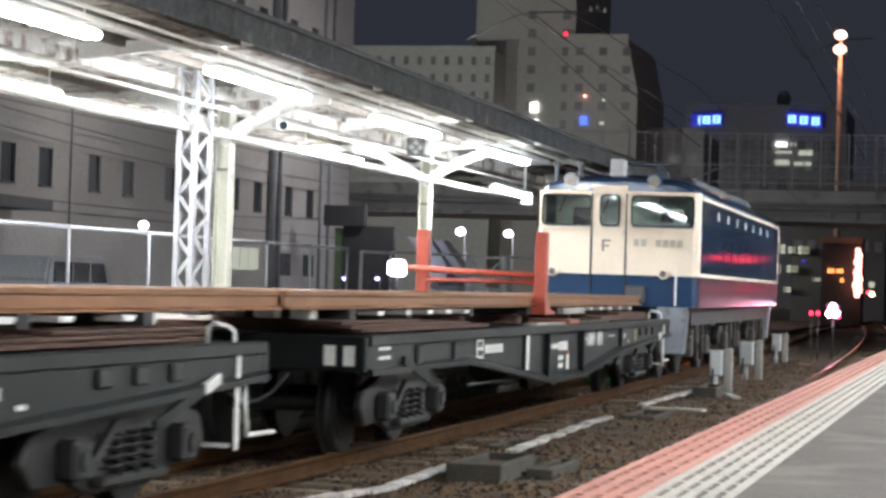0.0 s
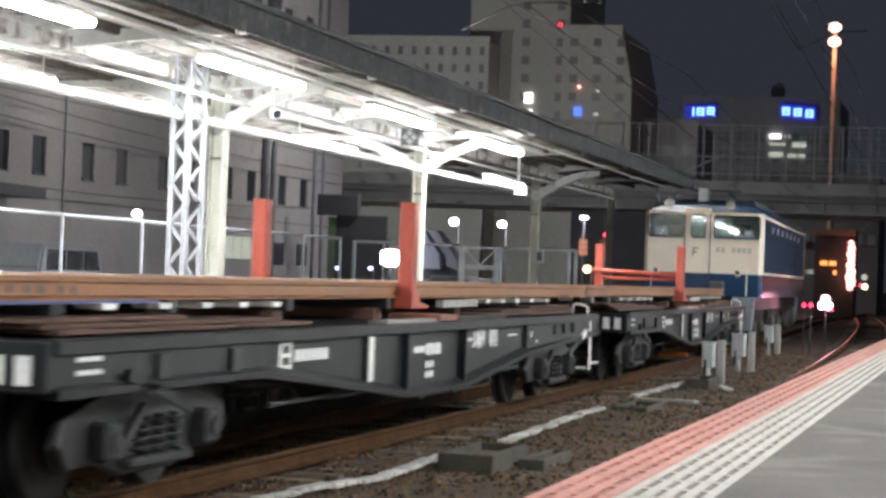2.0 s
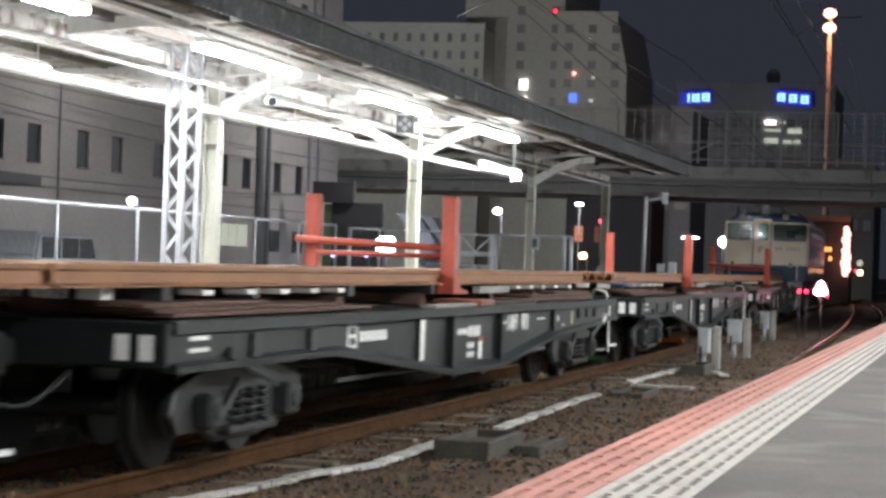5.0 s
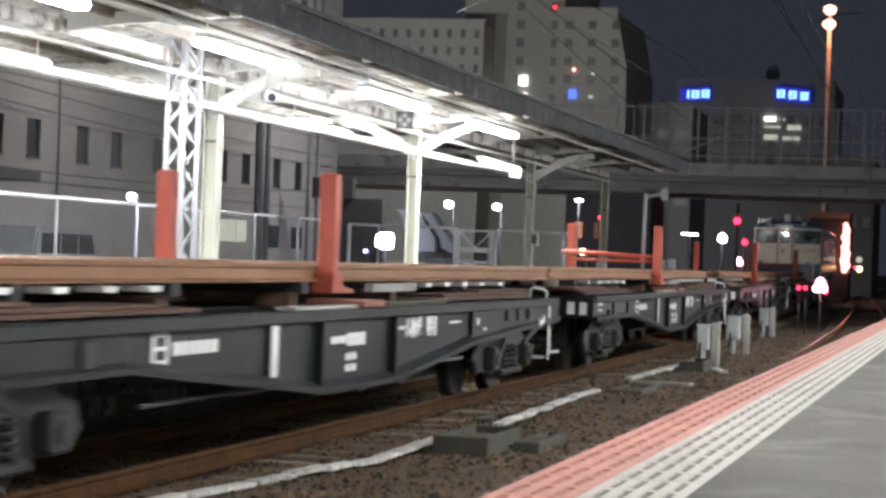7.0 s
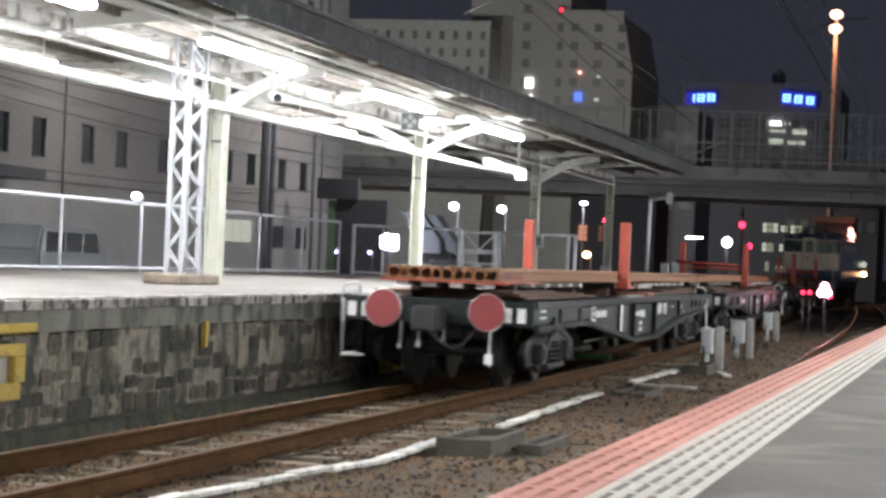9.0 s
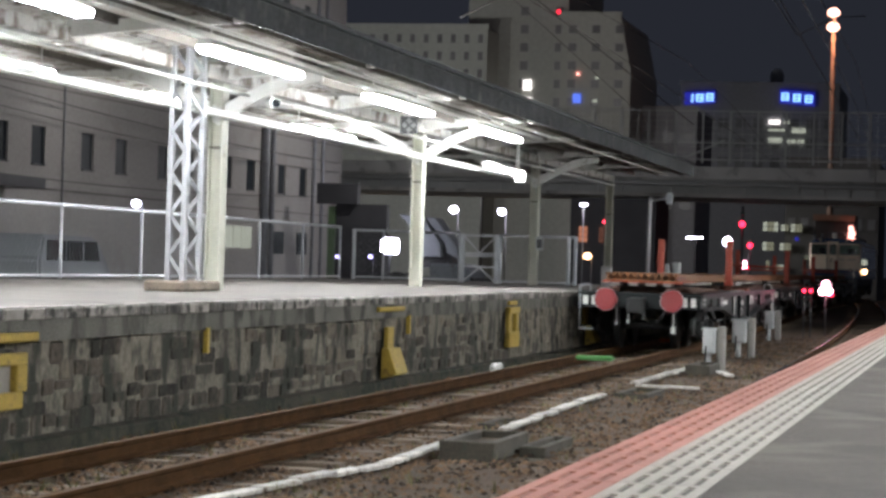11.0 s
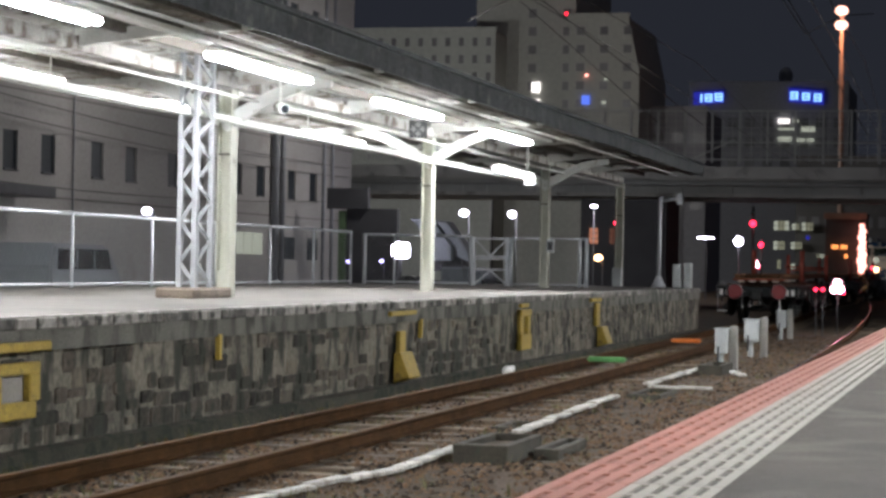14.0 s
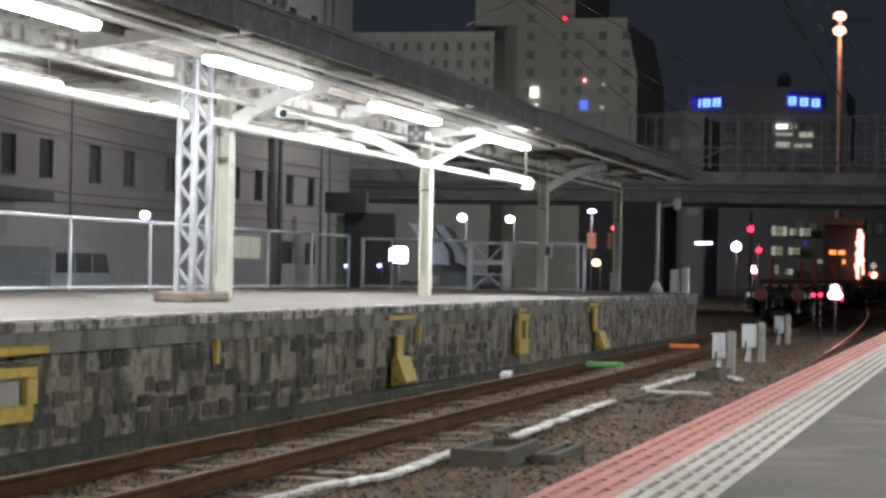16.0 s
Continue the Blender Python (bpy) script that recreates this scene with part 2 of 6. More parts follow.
def prism(bm, pts, axis, a, b, mi=0):
    """Extrudes the closed outline pts from a to b along axis 'x', 'y' or 'z'."""
    def at(p, h):
        return {"x": (h, p[0], p[1]), "y": (p[0], h, p[1]), "z": (p[0], p[1], h)}[axis]
    lo, hi = [bm.verts.new(at(p, a)) for p in pts], [bm.verts.new(at(p, b)) for p in pts]
    n = len(pts)
    fs = [bm.faces.new(lo[::-1]), bm.faces.new(hi)]
    for i in range(n):
        fs.append(bm.faces.new((lo[i], lo[(i + 1) % n], hi[(i + 1) % n], hi[i])))
    for f in fs:
        f.material_index = mi


def rod(bm, p, q, r, seg=8, r2=None, mi=0):
    p, q = Vector(p), Vector(q)
    d = (q - p).normalized()
    u = d.orthogonal().normalized()
    w = d.cross(u)
    rings = []
    for c, rr in ((p, r), (q, r if r2 is None else r2)):
        rings.append([bm.verts.new(c + rr * (math.cos(6.28319 * i / seg) * u + math.sin(6.28319 * i / seg) * w)) for i in range(seg)])
    bm.faces.new(rings[0][::-1]).material_index = mi
    bm.faces.new(rings[1]).material_index = mi
    for i in range(seg):
        f = bm.faces.new((rings[0][i], rings[0][(i + 1) % seg], rings[1][(i + 1) % seg], rings[1][i]))
        f.material_index, f.smooth = mi, seg > 6


def bar(bm, p, q, w, h, mi=0):
    """A flat bar from p to q, w wide across and h high."""
    p, q = Vector(p), Vector(q)
    d = (q - p).normalized()
    u = d.cross(Vector((0, 0, 1)))
    u = Vector((1, 0, 0)) if u.length < 0.01 else u.normalized()
    n = u.cross(d)
    v = [bm.verts.new(c + a * u * w / 2 + b * n * h / 2) for c in (p, q) for a, b in ((-1, -1), (1, -1), (1, 1), (-1, 1))]
    for f in ((3, 2, 1, 0), (4, 5, 6, 7), (0, 1, 5, 4), (1, 2, 6, 5), (2, 3, 7, 6), (3, 0, 4, 7)):
        bm.faces.new([v[i] for i in f]).material_index = mi


def ball(bm, c, r, seg=10, mi=0, squash=1.0):
    res = bmesh.ops.create_uvsphere(bm, u_segments=seg, v_segments=max(6, seg // 2 + 1), radius=r, matrix=Matrix.Translation(c) @ Matrix.Diagonal((1, 1, squash, 1)))
    for v in res["verts"]:
        for f in v.link_faces:
            f.material_index, f.smooth = mi, True


def sweep(bm, pts, r, seg=6, mi=0):
    """One connected tube along the points."""
    pts = [Vector(p) for p in pts]
    rings = []
    u = None
    for i, p in enumerate(pts):
        d = (pts[min(i + 1, len(pts) - 1)] - pts[max(i - 1, 0)]).normalized()
        u = d.orthogonal().normalized() if u is None else (u - d * u.dot(d)).normalized()
        w = d.cross(u)
        rings.append([bm.verts.new(p + r * (math.cos(6.28319 * k / seg) * u + math.sin(6.28319 * k / seg) * w)) for k in range(seg)])
    bm.faces.new(rings[0][::-1]).material_index = mi
    bm.faces.new(rings[-1]).material_index = mi
    for a, b in zip(rings, rings[1:]):
        for k in range(seg):
            f = bm.faces.new((a[k], a[(k + 1) % seg], b[(k + 1) % seg], b[k]))
            f.material_index, f.smooth = mi, True


def bevelled(bm, w, seg=2):
    bmesh.ops.bevel(bm, geom=[e for e in bm.edges], offset=w, segments=seg, affect="EDGES", clamp_overlap=True)


def mesh_of(name, bm, mats):
    bmesh.ops.recalc_face_normals(bm, faces=bm.faces)
    me = bpy.data.meshes.new(name)
    bm.to_mesh(me)
    bm.free()
    for m in (mats if isinstance(mats, (list, tuple)) else [mats]):
        me.materials.append(m)
    return me


def part(name, bm, material, parent=None, label=""):
    ob = new(name, mesh_of(name, bm, material))
    if parent is not None:
        ob.parent = parent
    return tagged(ob, label)


def shared(name, me, parent, x=0, y=0, z=0, rz=0):
    ob = new(name, me)
    ob.parent = parent
    ob.matrix_basis = pose(x, y, z, 0, 0, rz)
    return ob


def thing(name, label, category, group="", kind="", at=None):
    ob = tagged(new(name), label, category, group, kind)
    ob.empty_display_size = 0.2
    if at is not None:
        ob.matrix_basis = at
    return ob


def structure(name, bm, material, label="", category=""):
    return tagged(new(name, mesh_of(name, bm, material)), label, category, "", "structure")


def B():
    return bmesh.new()

# ---- setting ----
XT = -6.3  # middle of the freight track where it is straight


def track_x(y):
    return XT - 0.0003 * min(max(0, y - 22), 80) ** 2


def track2_x(y):
    d = min(max(0, y - 28), 160)
    return -2.5 - 0.013 * d - 0.0003 * d * d


# ground: one sheet to the horizon, uneven near the tracks
bm = B()
xs = [-900, -300, -120, -60, -30] + [-16 + 0.8 * i for i in range(20)] + [0, 4, 20, 80, 300, 900]
ys = [-400, -100, -30, -8] + [1.0 * i for i in range(0, 80)] + [90, 110, 140, 200, 350, 700, 1500]
grid = []
for y in ys:
    row = []
    for x in xs:
        near = -10 < x < -1 and 0 < y < 80
        z = -0.20 + (0.05 * noise.noise((x * 0.9, y * 0.7, 0)) + 0.03 * noise.noise((x * 2.3, y * 2.1, 3)) if near else 0)
        row.append(bm.verts.new((x, y, z)))
    grid.append(row)
for j in range(len(ys) - 1):
    for i in range(len(xs) - 1):
        f = bm.faces.new((grid[j][i], grid[j][i + 1], grid[j + 1][i + 1], grid[j + 1][i]))
        f.smooth = True
structure("ground", bm, GROUND, "brown gravelly railway ground with soil and ballast", "ground")

# loose ballast stones lying on the ground
rng = random.Random(4)
verts, faces = [], []
for k in range(30000):
    y = 11.5 + 48 * rng.random() ** 1.9
    x = -7.7 + 5.2 * rng.random()
    s = rng.uniform(0.014, 0.037) * (1.5 if rng.random() < 0.06 else 1)
    z = -0.20 + 0.05 * noise.noise((x * 0.9, y * 0.7, 0)) + 0.03 * noise.noise((x * 2.3, y * 2.1, 3)) + s * rng.uniform(0.0, 0.5)
    a = rng.random() * 6.28
    c, sn = math.cos(a) * s, math.sin(a) * s
    q = rng.uniform(0.5, 1.2)
    n = len(verts)
    verts += [(x + c, y + sn, z), (x - sn * q, y + c * q, z), (x - c, y - sn, z), (x + sn * q, y - c * q, z), (x + 0.4 * c, y + 0.2 * sn, z + s * rng.uniform(0.4, 0.9)), (x - 0.4 * c, y - 0.3 * sn, z + s * rng.uniform(0.4, 0.9))]
    faces += [(n, n + 1, n + 4), (n + 1, n + 5, n + 4), (n + 1, n + 2, n + 5), (n + 2, n + 3, n + 5), (n + 3, n + 4, n + 5), (n + 3, n, n + 4)]
me = bpy.data.meshes.new("ballast")
me.from_pydata(verts, [], faces)
me.materials.append(BALLAST)
tagged(new("ballast", me), "loose brown ballast stones between the tracks", "ballast", "", "stuff")


def rail_path(name, centre, side, y0, y1, parent, top):
    """One running rail with head, web and foot along the track's middle line."""
    prof = [(-0.064, -0.153), (0.064, -0.153), (0.064, -0.142), (0.012, -0.125), (0.009, -0.045), (0.0325, -0.03), (0.0325, -0.004), (0.026, 0), (-0.026, 0), (-0.0325, -0.004), (-0.0325, -0.03), (-0.009, -0.045), (-0.012, -0.125), (-0.064, -0.142)]
    bm = B()
    ys = [y0 + (y1 - y0) * i / 60 for i in range(61)]
    rings = [[bm.verts.new((centre(y) + side * 0.566 + p, y, q)) for p, q in prof] for y in ys]
    n = len(prof)
    for a, b in zip(rings, rings[1:]):
        for i in range(n):
            f = bm.faces.new((a[i], a[(i + 1) % n], b[(i + 1) % n], b[i]))
            f.material_index = 1 if i in (6, 7, 8) else 0
    bm.faces.new(rings[0])
    bm.faces.new(rings[-1])
    return part(name, bm, [RAILSIDE, top], parent)


def build_track(centre, y0, y1, label, top):
    tr = thing("railway_track", label, "railway track", kind="structure")
    for side in (-1, 1):
        rail_path("rail", centre, side, y0, y1, tr, top)
    bm = B()
    box(bm, -1.05, 1.05, -0.1, 0.1, -0.07, 0.07)
    bevelled(bm, 0.012, 1)
    me = mesh_of("sleeper", bm, SLEEPER)
    rg = random.Random(7)
    y = 8.0
    while y < 100:
        shared("sleeper", me, tr, centre(y) + rg.uniform(-0.03, 0.03), y, -0.245 + rg.uniform(-0.03, 0.02), rg.uniform(-1, 1))
        y += 0.66
    return tr


build_track(track_x, -40, 230, "rusty narrow-gauge railway track on worn sleepers", RAILTOP)
build_track(track2_x, -40, 230, "shiny curved railway track beside the tiled platform", RAILSHINE)

# ---- platform across the freight track ----
PZ, PX = 1.06, -7.75
bm = B()
prism(bm, [(PX - 0.045, -30), (PX - 0.045, 59), (-12.5, 59), (-15.8, 52), (-15.8, -30)], "z", PZ - 0.16, PZ)
structure("platform_deck", bm, CONCRETE, "worn grey concrete platform deck with a bare edge", "platform")
bm = B()
prism(bm, [(PX - 0.06, -30), (PX - 0.06, 58.95), (-12.5, 58.95), (-15.7, 52), (-15.7, -30)], "z", -0.3, PZ - 0.17)
platform_wall = structure("platform_wall", bm, MORTAR, "old stained stone masonry platform wall", "platform wall")
bm = B()
box(bm, PX - 0.055, PX + 0.0, -30, 58.9, PZ - 0.285, PZ - 0.098)
band = part("string_course", bm, mat("band_concrete", (0.15, 0.142, 0.122), 0.85, vary=0.4, blotch=1.2, dirt=(0.045, 0.046, 0.035), dirt_amount=0.55, world_space=True, bump=0.3, streak=True), platform_wall)

bm = B()
prism(bm, [(PX - 0.06, -0.3), (PX + 0.05, -0.3), (PX + 0.03, -0.06), (PX - 0.06, -0.03)], "y", -30, 58.9)
part("footing", bm, mat("mossy_footing", (0.050, 0.046, 0.032), 0.95, vary=0.4, blotch=2, grain=25, dirt=(0.02, 0.026, 0.016), dirt_amount=0.5, bump=0.6), platform_wall, "dark mossy wall footing")
# pale broken strip paints in the highlight on the worn nosing
bm = B()
box(bm, PX - 0.105, PX - 0.048, -30, 58.5, PZ + 0.001, PZ + 0.005)
part("edge_line", bm, mat("worn_nosing_highlight", (0.48, 0.44, 0.42), 0.7, vary=0.3, blotch=1.5, grain=20, dirt=(0.11, 0.095, 0.08), dirt_amount=0.56, bump=0.1), platform_wall, "worn platform nosing with a painted-in highlight")

# ---- tiled platform on which the camera stands ----
RZ, RX = 0.92, -1.26
bm = B()
prism(bm, [(-0.765, -20), (3.2, -20), (3.2, 70), (-0.765, 70)], "z", RZ - 0.25, RZ)
structure("platform_paving", bm, ASPHALT, "grey asphalt platform paving", "platform")
bm = B()
prism(bm, [(RX + 0.01, -20), (3.2, -20), (3.2, 70), (RX + 0.01, 70)], "z", -0.3, RZ - 0.26)
structure("platform_base", bm, BRIDGE, "concrete platform base under the tiles", "platform")
bm = B()
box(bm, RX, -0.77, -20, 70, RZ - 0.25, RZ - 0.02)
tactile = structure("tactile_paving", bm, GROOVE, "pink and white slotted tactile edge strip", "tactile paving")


def tile_mesh(name, width, cols, length, m_top, m_low):
    """A slotted tile: ribs and cross bars stand proud of the sunken slots."""
    bm = B()
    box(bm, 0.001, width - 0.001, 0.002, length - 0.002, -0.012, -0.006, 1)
    rib, rows = 0.58 * width / (cols + 0.58), 2
    for i in range(cols + 1):
        a = i * (width - rib) / cols
        box(bm, a + (0.001 if i == 0 else 0), a + rib * 1.0, 0.004, length - 0.004, -0.0055, 0.001)
    for j in range(rows):
        y = length * j / rows
        box(bm, 0.001, width - 0.001, y + (0.004 if j == 0 else -0.03), y + 0.03, -0.0055, 0.0)
    box(bm, 0.001, width - 0.001, length - 0.03, length - 0.004, -0.0055, 0.0)
    return mesh_of(name, bm, [m_top, m_low])


# canopy over the old platform: two low slopes meeting at a gutter over the columns
CY0, CY1 = 2.0, 62.0
NEAR, MID, FAR = (-8.15, 4.24), (-10.5, 4.12), (-13.6, 4.14)


def corrugated(x0, z0, x1, z1, y0, y1, pitch, amp, thick):
    """A corrugated sheet spanning x0..x1, waves running across."""
    bm = B()
    n = int((y1 - y0) / (pitch / 2))
    prev = None
    for i in range(n + 1):
        y = y0 + i * pitch / 2
        dz = amp if i % 2 else -amp
        cur = [bm.verts.new(p) for p in ((x0, y, z0 + dz), (x1, y, z1 + dz), (x1, y, z1 + dz + thick), (x0, y, z0 + dz + thick))]
        if prev:
            for k in range(4):
                bm.faces.new((prev[k], prev[(k + 1) % 4], cur[(k + 1) % 4], cur[k]))
        else:
            bm.faces.new(cur)
        prev = cur
    bm.faces.new(prev)
    return bm


canopy = tagged(thing("platform_canopy", "white-painted steel platform canopy with corrugated roof", "platform canopy"), kind="structure")
part("roof_sheet", corrugated(NEAR[0] - 0.07, NEAR[1] + 0.1, MID[0] + 0.06, MID[1] + 0.16, CY0, CY1, 0.17, 0.02, 0.012), ROOFWHITE, canopy, "pale corrugated roof sheet lit from below")
part("roof_sheet", corrugated(MID[0] - 0.06, MID[1] + 0.16, FAR[0], FAR[1] + 0.0, CY0, CY1, 0.17, 0.02, 0.012), ROOFWHITE, canopy, "pale corrugated roof sheet lit from below")
# corrugated dark fascia hanging along the near eave
bm = B()
n = int((CY1 - CY0) / 0.1)
prev = None
for i in range(n + 1):
    y = CY0 + i * 0.1
    dx = 0.03 if i % 2 else -0.03
    cur = [bm.verts.new((NEAR[0] + dx, y, NEAR[1] - 0.07)), bm.verts.new((NEAR[0] + dx, y, NEAR[1] + 0.23)), bm.verts.new((NEAR[0] + dx - 0.02, y, NEAR[1] + 0.23)), bm.verts.new((NEAR[0] + dx - 0.02, y, NEAR[1] - 0.07))]
    if prev:
        for k in range(4):
            bm.faces.new((prev[k], prev[(k + 1) % 4], cur[(k + 1) % 4], cur[k]))
    else:
        bm.faces.new(cur)
    prev = cur
bm.faces.new(prev)
part("fascia", bm, FASCIA, canopy, "weathered dark corrugated fascia sheet")
bm = B()
box(bm, NEAR[0] - 0.02, NEAR[0] + 0.09, CY0, CY1, NEAR[1] + 0.23, NEAR[1] + 0.29)
part("gutter", bm, FASCIA, canopy)
for x, z in ((-8.45, 4.25), (-9.15, 4.24), (-9.85, 4.225), (-11.3, 4.22), (-12.2, 4.17), (-13.1, 4.11)):
    bm = B()
    box(bm, x - 0.04, x + 0.04, CY0, CY1, z - 0.06, z + 0.055)
    part("purlin", bm, PURLIN, canopy)
bm = B()
box(bm, FAR[0] - 0.05, FAR[0] + 0.02, CY0, 50, 4.06, 4.19)
part("eave_board", bm, STEELWHITE, canopy, "white eave board lit by the lamps")
bm = B()
prev = None
for i in range(int((50 - CY0) / 0.06)):
    y = CY0 + 0.06 * i
    cur = [bm.verts.new(p) for p in ((FAR[0] + 0.03, y, 4.015 + 0.03 * (i % 2)), (FAR[0] + 0.05, y, 4.015 + 0.03 * (i % 2)), (FAR[0] + 0.05, y, 4.12), (FAR[0] + 0.03, y, 4.12))]
    for q in range(4) if prev else ():
        bm.faces.new((prev[q], prev[(q + 1) % 4], cur[(q + 1) % 4], cur[q]))
    prev = cur
part("eave_scallop", bm, STEELWHITE, canopy, "scalloped edge of the roof sheet")
bm = B()
box(bm, -10.6, -10.4, CY0, CY1, 3.97, 4.14)
part("beam", bm, ROOFWHITE, canopy, "white valley beam over the columns")
bm = B()
box(bm, -10.38, -10.28, CY0, 49.0, 3.455, 3.545)
part("cable_tray", bm, STEELWHITE, canopy, "slim cable tray hung below the beam")
COLY = [18.2 - 11.05, 18.2, 29.15, 40.35, 51.4, 62.0]
for y in [7.3 + 5.5 * i for i in range(10)]:
    for pts in ([(-10.45, 4.02), (-9.4, 4.13), (-8.3, 4.20), (-8.3, 4.30), (-9.4, 4.25), (-10.45, 4.22)], [(-10.55, 4.22), (-11.8, 4.15), (-13.4, 4.09), (-13.4, 4.04), (-11.8, 4.03), (-10.55, 3.98)]):
        bm = B()
        prism(bm, pts, "y", y - 0.06, y + 0.06)
        part("arm", bm, STEELWHITE, canopy)
for y in COLY[:-1]:
    for s in (-1, 1):
        bm = B()
        for k in range(8):
            (xa, za, ta), (xb, zb, tb) = [(-10.5 + s * 1.5 * q / 8, 3.48 + 0.58 * math.sin(q / 8 * 1.5708), 0.12 - 0.05 * q / 8) for q in (k, k + 1)]
            prism(bm, [(xa, za - ta), (xb, zb - tb), (xb, zb + tb), (xa, za + ta)], "y", y - 0.05, y + 0.05)
        part("bracket", bm, STEELWHITE, canopy)


def column(y, tall=3.95):
    col = thing("canopy_column", "cream-painted steel canopy column standing on the old platform", "column", "canopy columns", at=pose(-10.5, y, PZ))
    bm = B()
    prism(bm, [(-0.1, -0.13), (-0.084, -0.13), (-0.084, -0.008), (0.084, -0.008), (0.084, -0.13), (0.1, -0.13), (0.1, 0.13), (0.084, 0.13), (0.084, 0.008), (-0.084, 0.008), (-0.084, 0.13), (-0.1, 0.13)], "z", 0, tall - PZ)
    part("shaft", bm, COLUMN, col)
    bm = B()
    box(bm, -0.105, 0.082, -0.10, -0.01, 0.0, 0.36)
    part("base_band", bm, COLUMN, col)
    bm = B()
    box(bm, -0.083, 0.083, -0.12, -0.01, 1.97, 2.0)
    part("collar", bm, PURLIN, col)
    return col


for y in COLY:
    column(y)


# lattice mast that carries the wires and rises through the canopy
mast = thing("lattice_mast", "galvanised steel lattice mast on a concrete footing", "lattice mast", at=pose(-10.3, 27.4, PZ))
for dx in (-0.1, 0.1):
    for dy in (-0.3, 0.3):
        bm = B()
        box(bm, dx - 0.03, dx + 0.03, dy - 0.04, dy + 0.04, 0.12, 8.5)
        part("post", bm, LATTICE, mast)
zs = [0.2 + 0.27 * i for i in range(12)]
for i, z in enumerate(zs):
    for dx in (-0.1, 0.1):
        a, b = (-0.3, 0.3) if i % 2 else (0.3, -0.3)
        bm = B()
        bar(bm, (dx, a, z), (dx, b, z + 0.27), 0.012, 0.05)
        part("brace", bm, LATTICE, mast)
    for dy in (-0.3, 0.3):
        a, b = (-0.1, 0.1) if i % 2 else (0.1, -0.1)
        bm = B()
        bar(bm, (a, dy, z), (b, dy, z + 0.27), 0.012, 0.05)
        part("brace", bm, LATTICE, mast)
bm = B()
box(bm, -0.28, 0.26, -0.7, 0.75, 0.0, 0.14)
bevelled(bm, 0.025, 1)
part("footing", bm, mat("brown_footing", (0.17, 0.135, 0.105), 0.9, vary=0.4, blotch=3, bump=0.4), mast, "chipped concrete footing")


def tube_lamp(x, y, z, length, twin=True):
    lp = thing("fluorescent_lamp", "bright white fluorescent lamp hung under the canopy", "ceiling lamp", "canopy lamps", at=pose(x, y, z))
    bm = B()
    prism(bm, [(-0.10, 0.06), (0.10, 0.06), (0.045, 0.13), (-0.045, 0.13)], "y", 0, length)
    part("housing", bm, STEELWHITE, lp)
    for dx in ((-0.06, 0.06) if twin else (0,)):
        bm = B()
        rod(bm, (dx, 0.05, 0.03), (dx, length - 0.05, 0.03), 0.05, 8)
        part("tube", bm, TUBE, lp)
    for yy in (0.25, length - 0.25):
        bm = B()
        rod(bm, (0, yy, 0.13), (0, yy, 0.33), 0.012, 6)
        part("hanger", bm, STEELWHITE, lp)
    return lp


bm = B()
box(bm, -9.03, -8.87, CY0, 44, 4.075, 4.135)
part("lamp_rail", bm, STEELWHITE, canopy, "white rail that carries the lamps")
for i in range(6):
    tube_lamp(-8.95, 3.1 + 7.05 * i, 3.93, 3.6)
# far row; its sixth lamp is added to brighten fence, columns and yard
for i in range(6):
    tube_lamp(-12.0, 2.0 + 7.05 * i, 3.83, 3.6)

# ---- canopy above the tiled platform (over the camera) ----
bm = B()
box(bm, -0.55, 3.4, -20, 75, 4.30, 4.38)
structure("ceiling", bm, PURLIN, "dull flat canopy ceiling", "ceiling")
bm = B()
box(bm, 3.2, 3.35, -20, 70, -0.3, 4.3)
structure("wall_east", bm, BRIDGE, "plain back wall of the platform", "wall")
for i in range(12):
    tube_lamp(0.6, -5 + 6.0 * i, 4.10, 3.6)

# ---- behind the old platform: yard, fence, building ----
bm = B()
box(bm, -60, -15.9, -30, 86, -0.3, 0.35)
structure("yard_pavement", bm, mat("yard_asphalt", (0.08, 0.08, 0.082), 0.8, vary=0.25, blotch=0.4, grain=30, bump=0.3), "dark asphalt car park beyond the fence", "pavement")


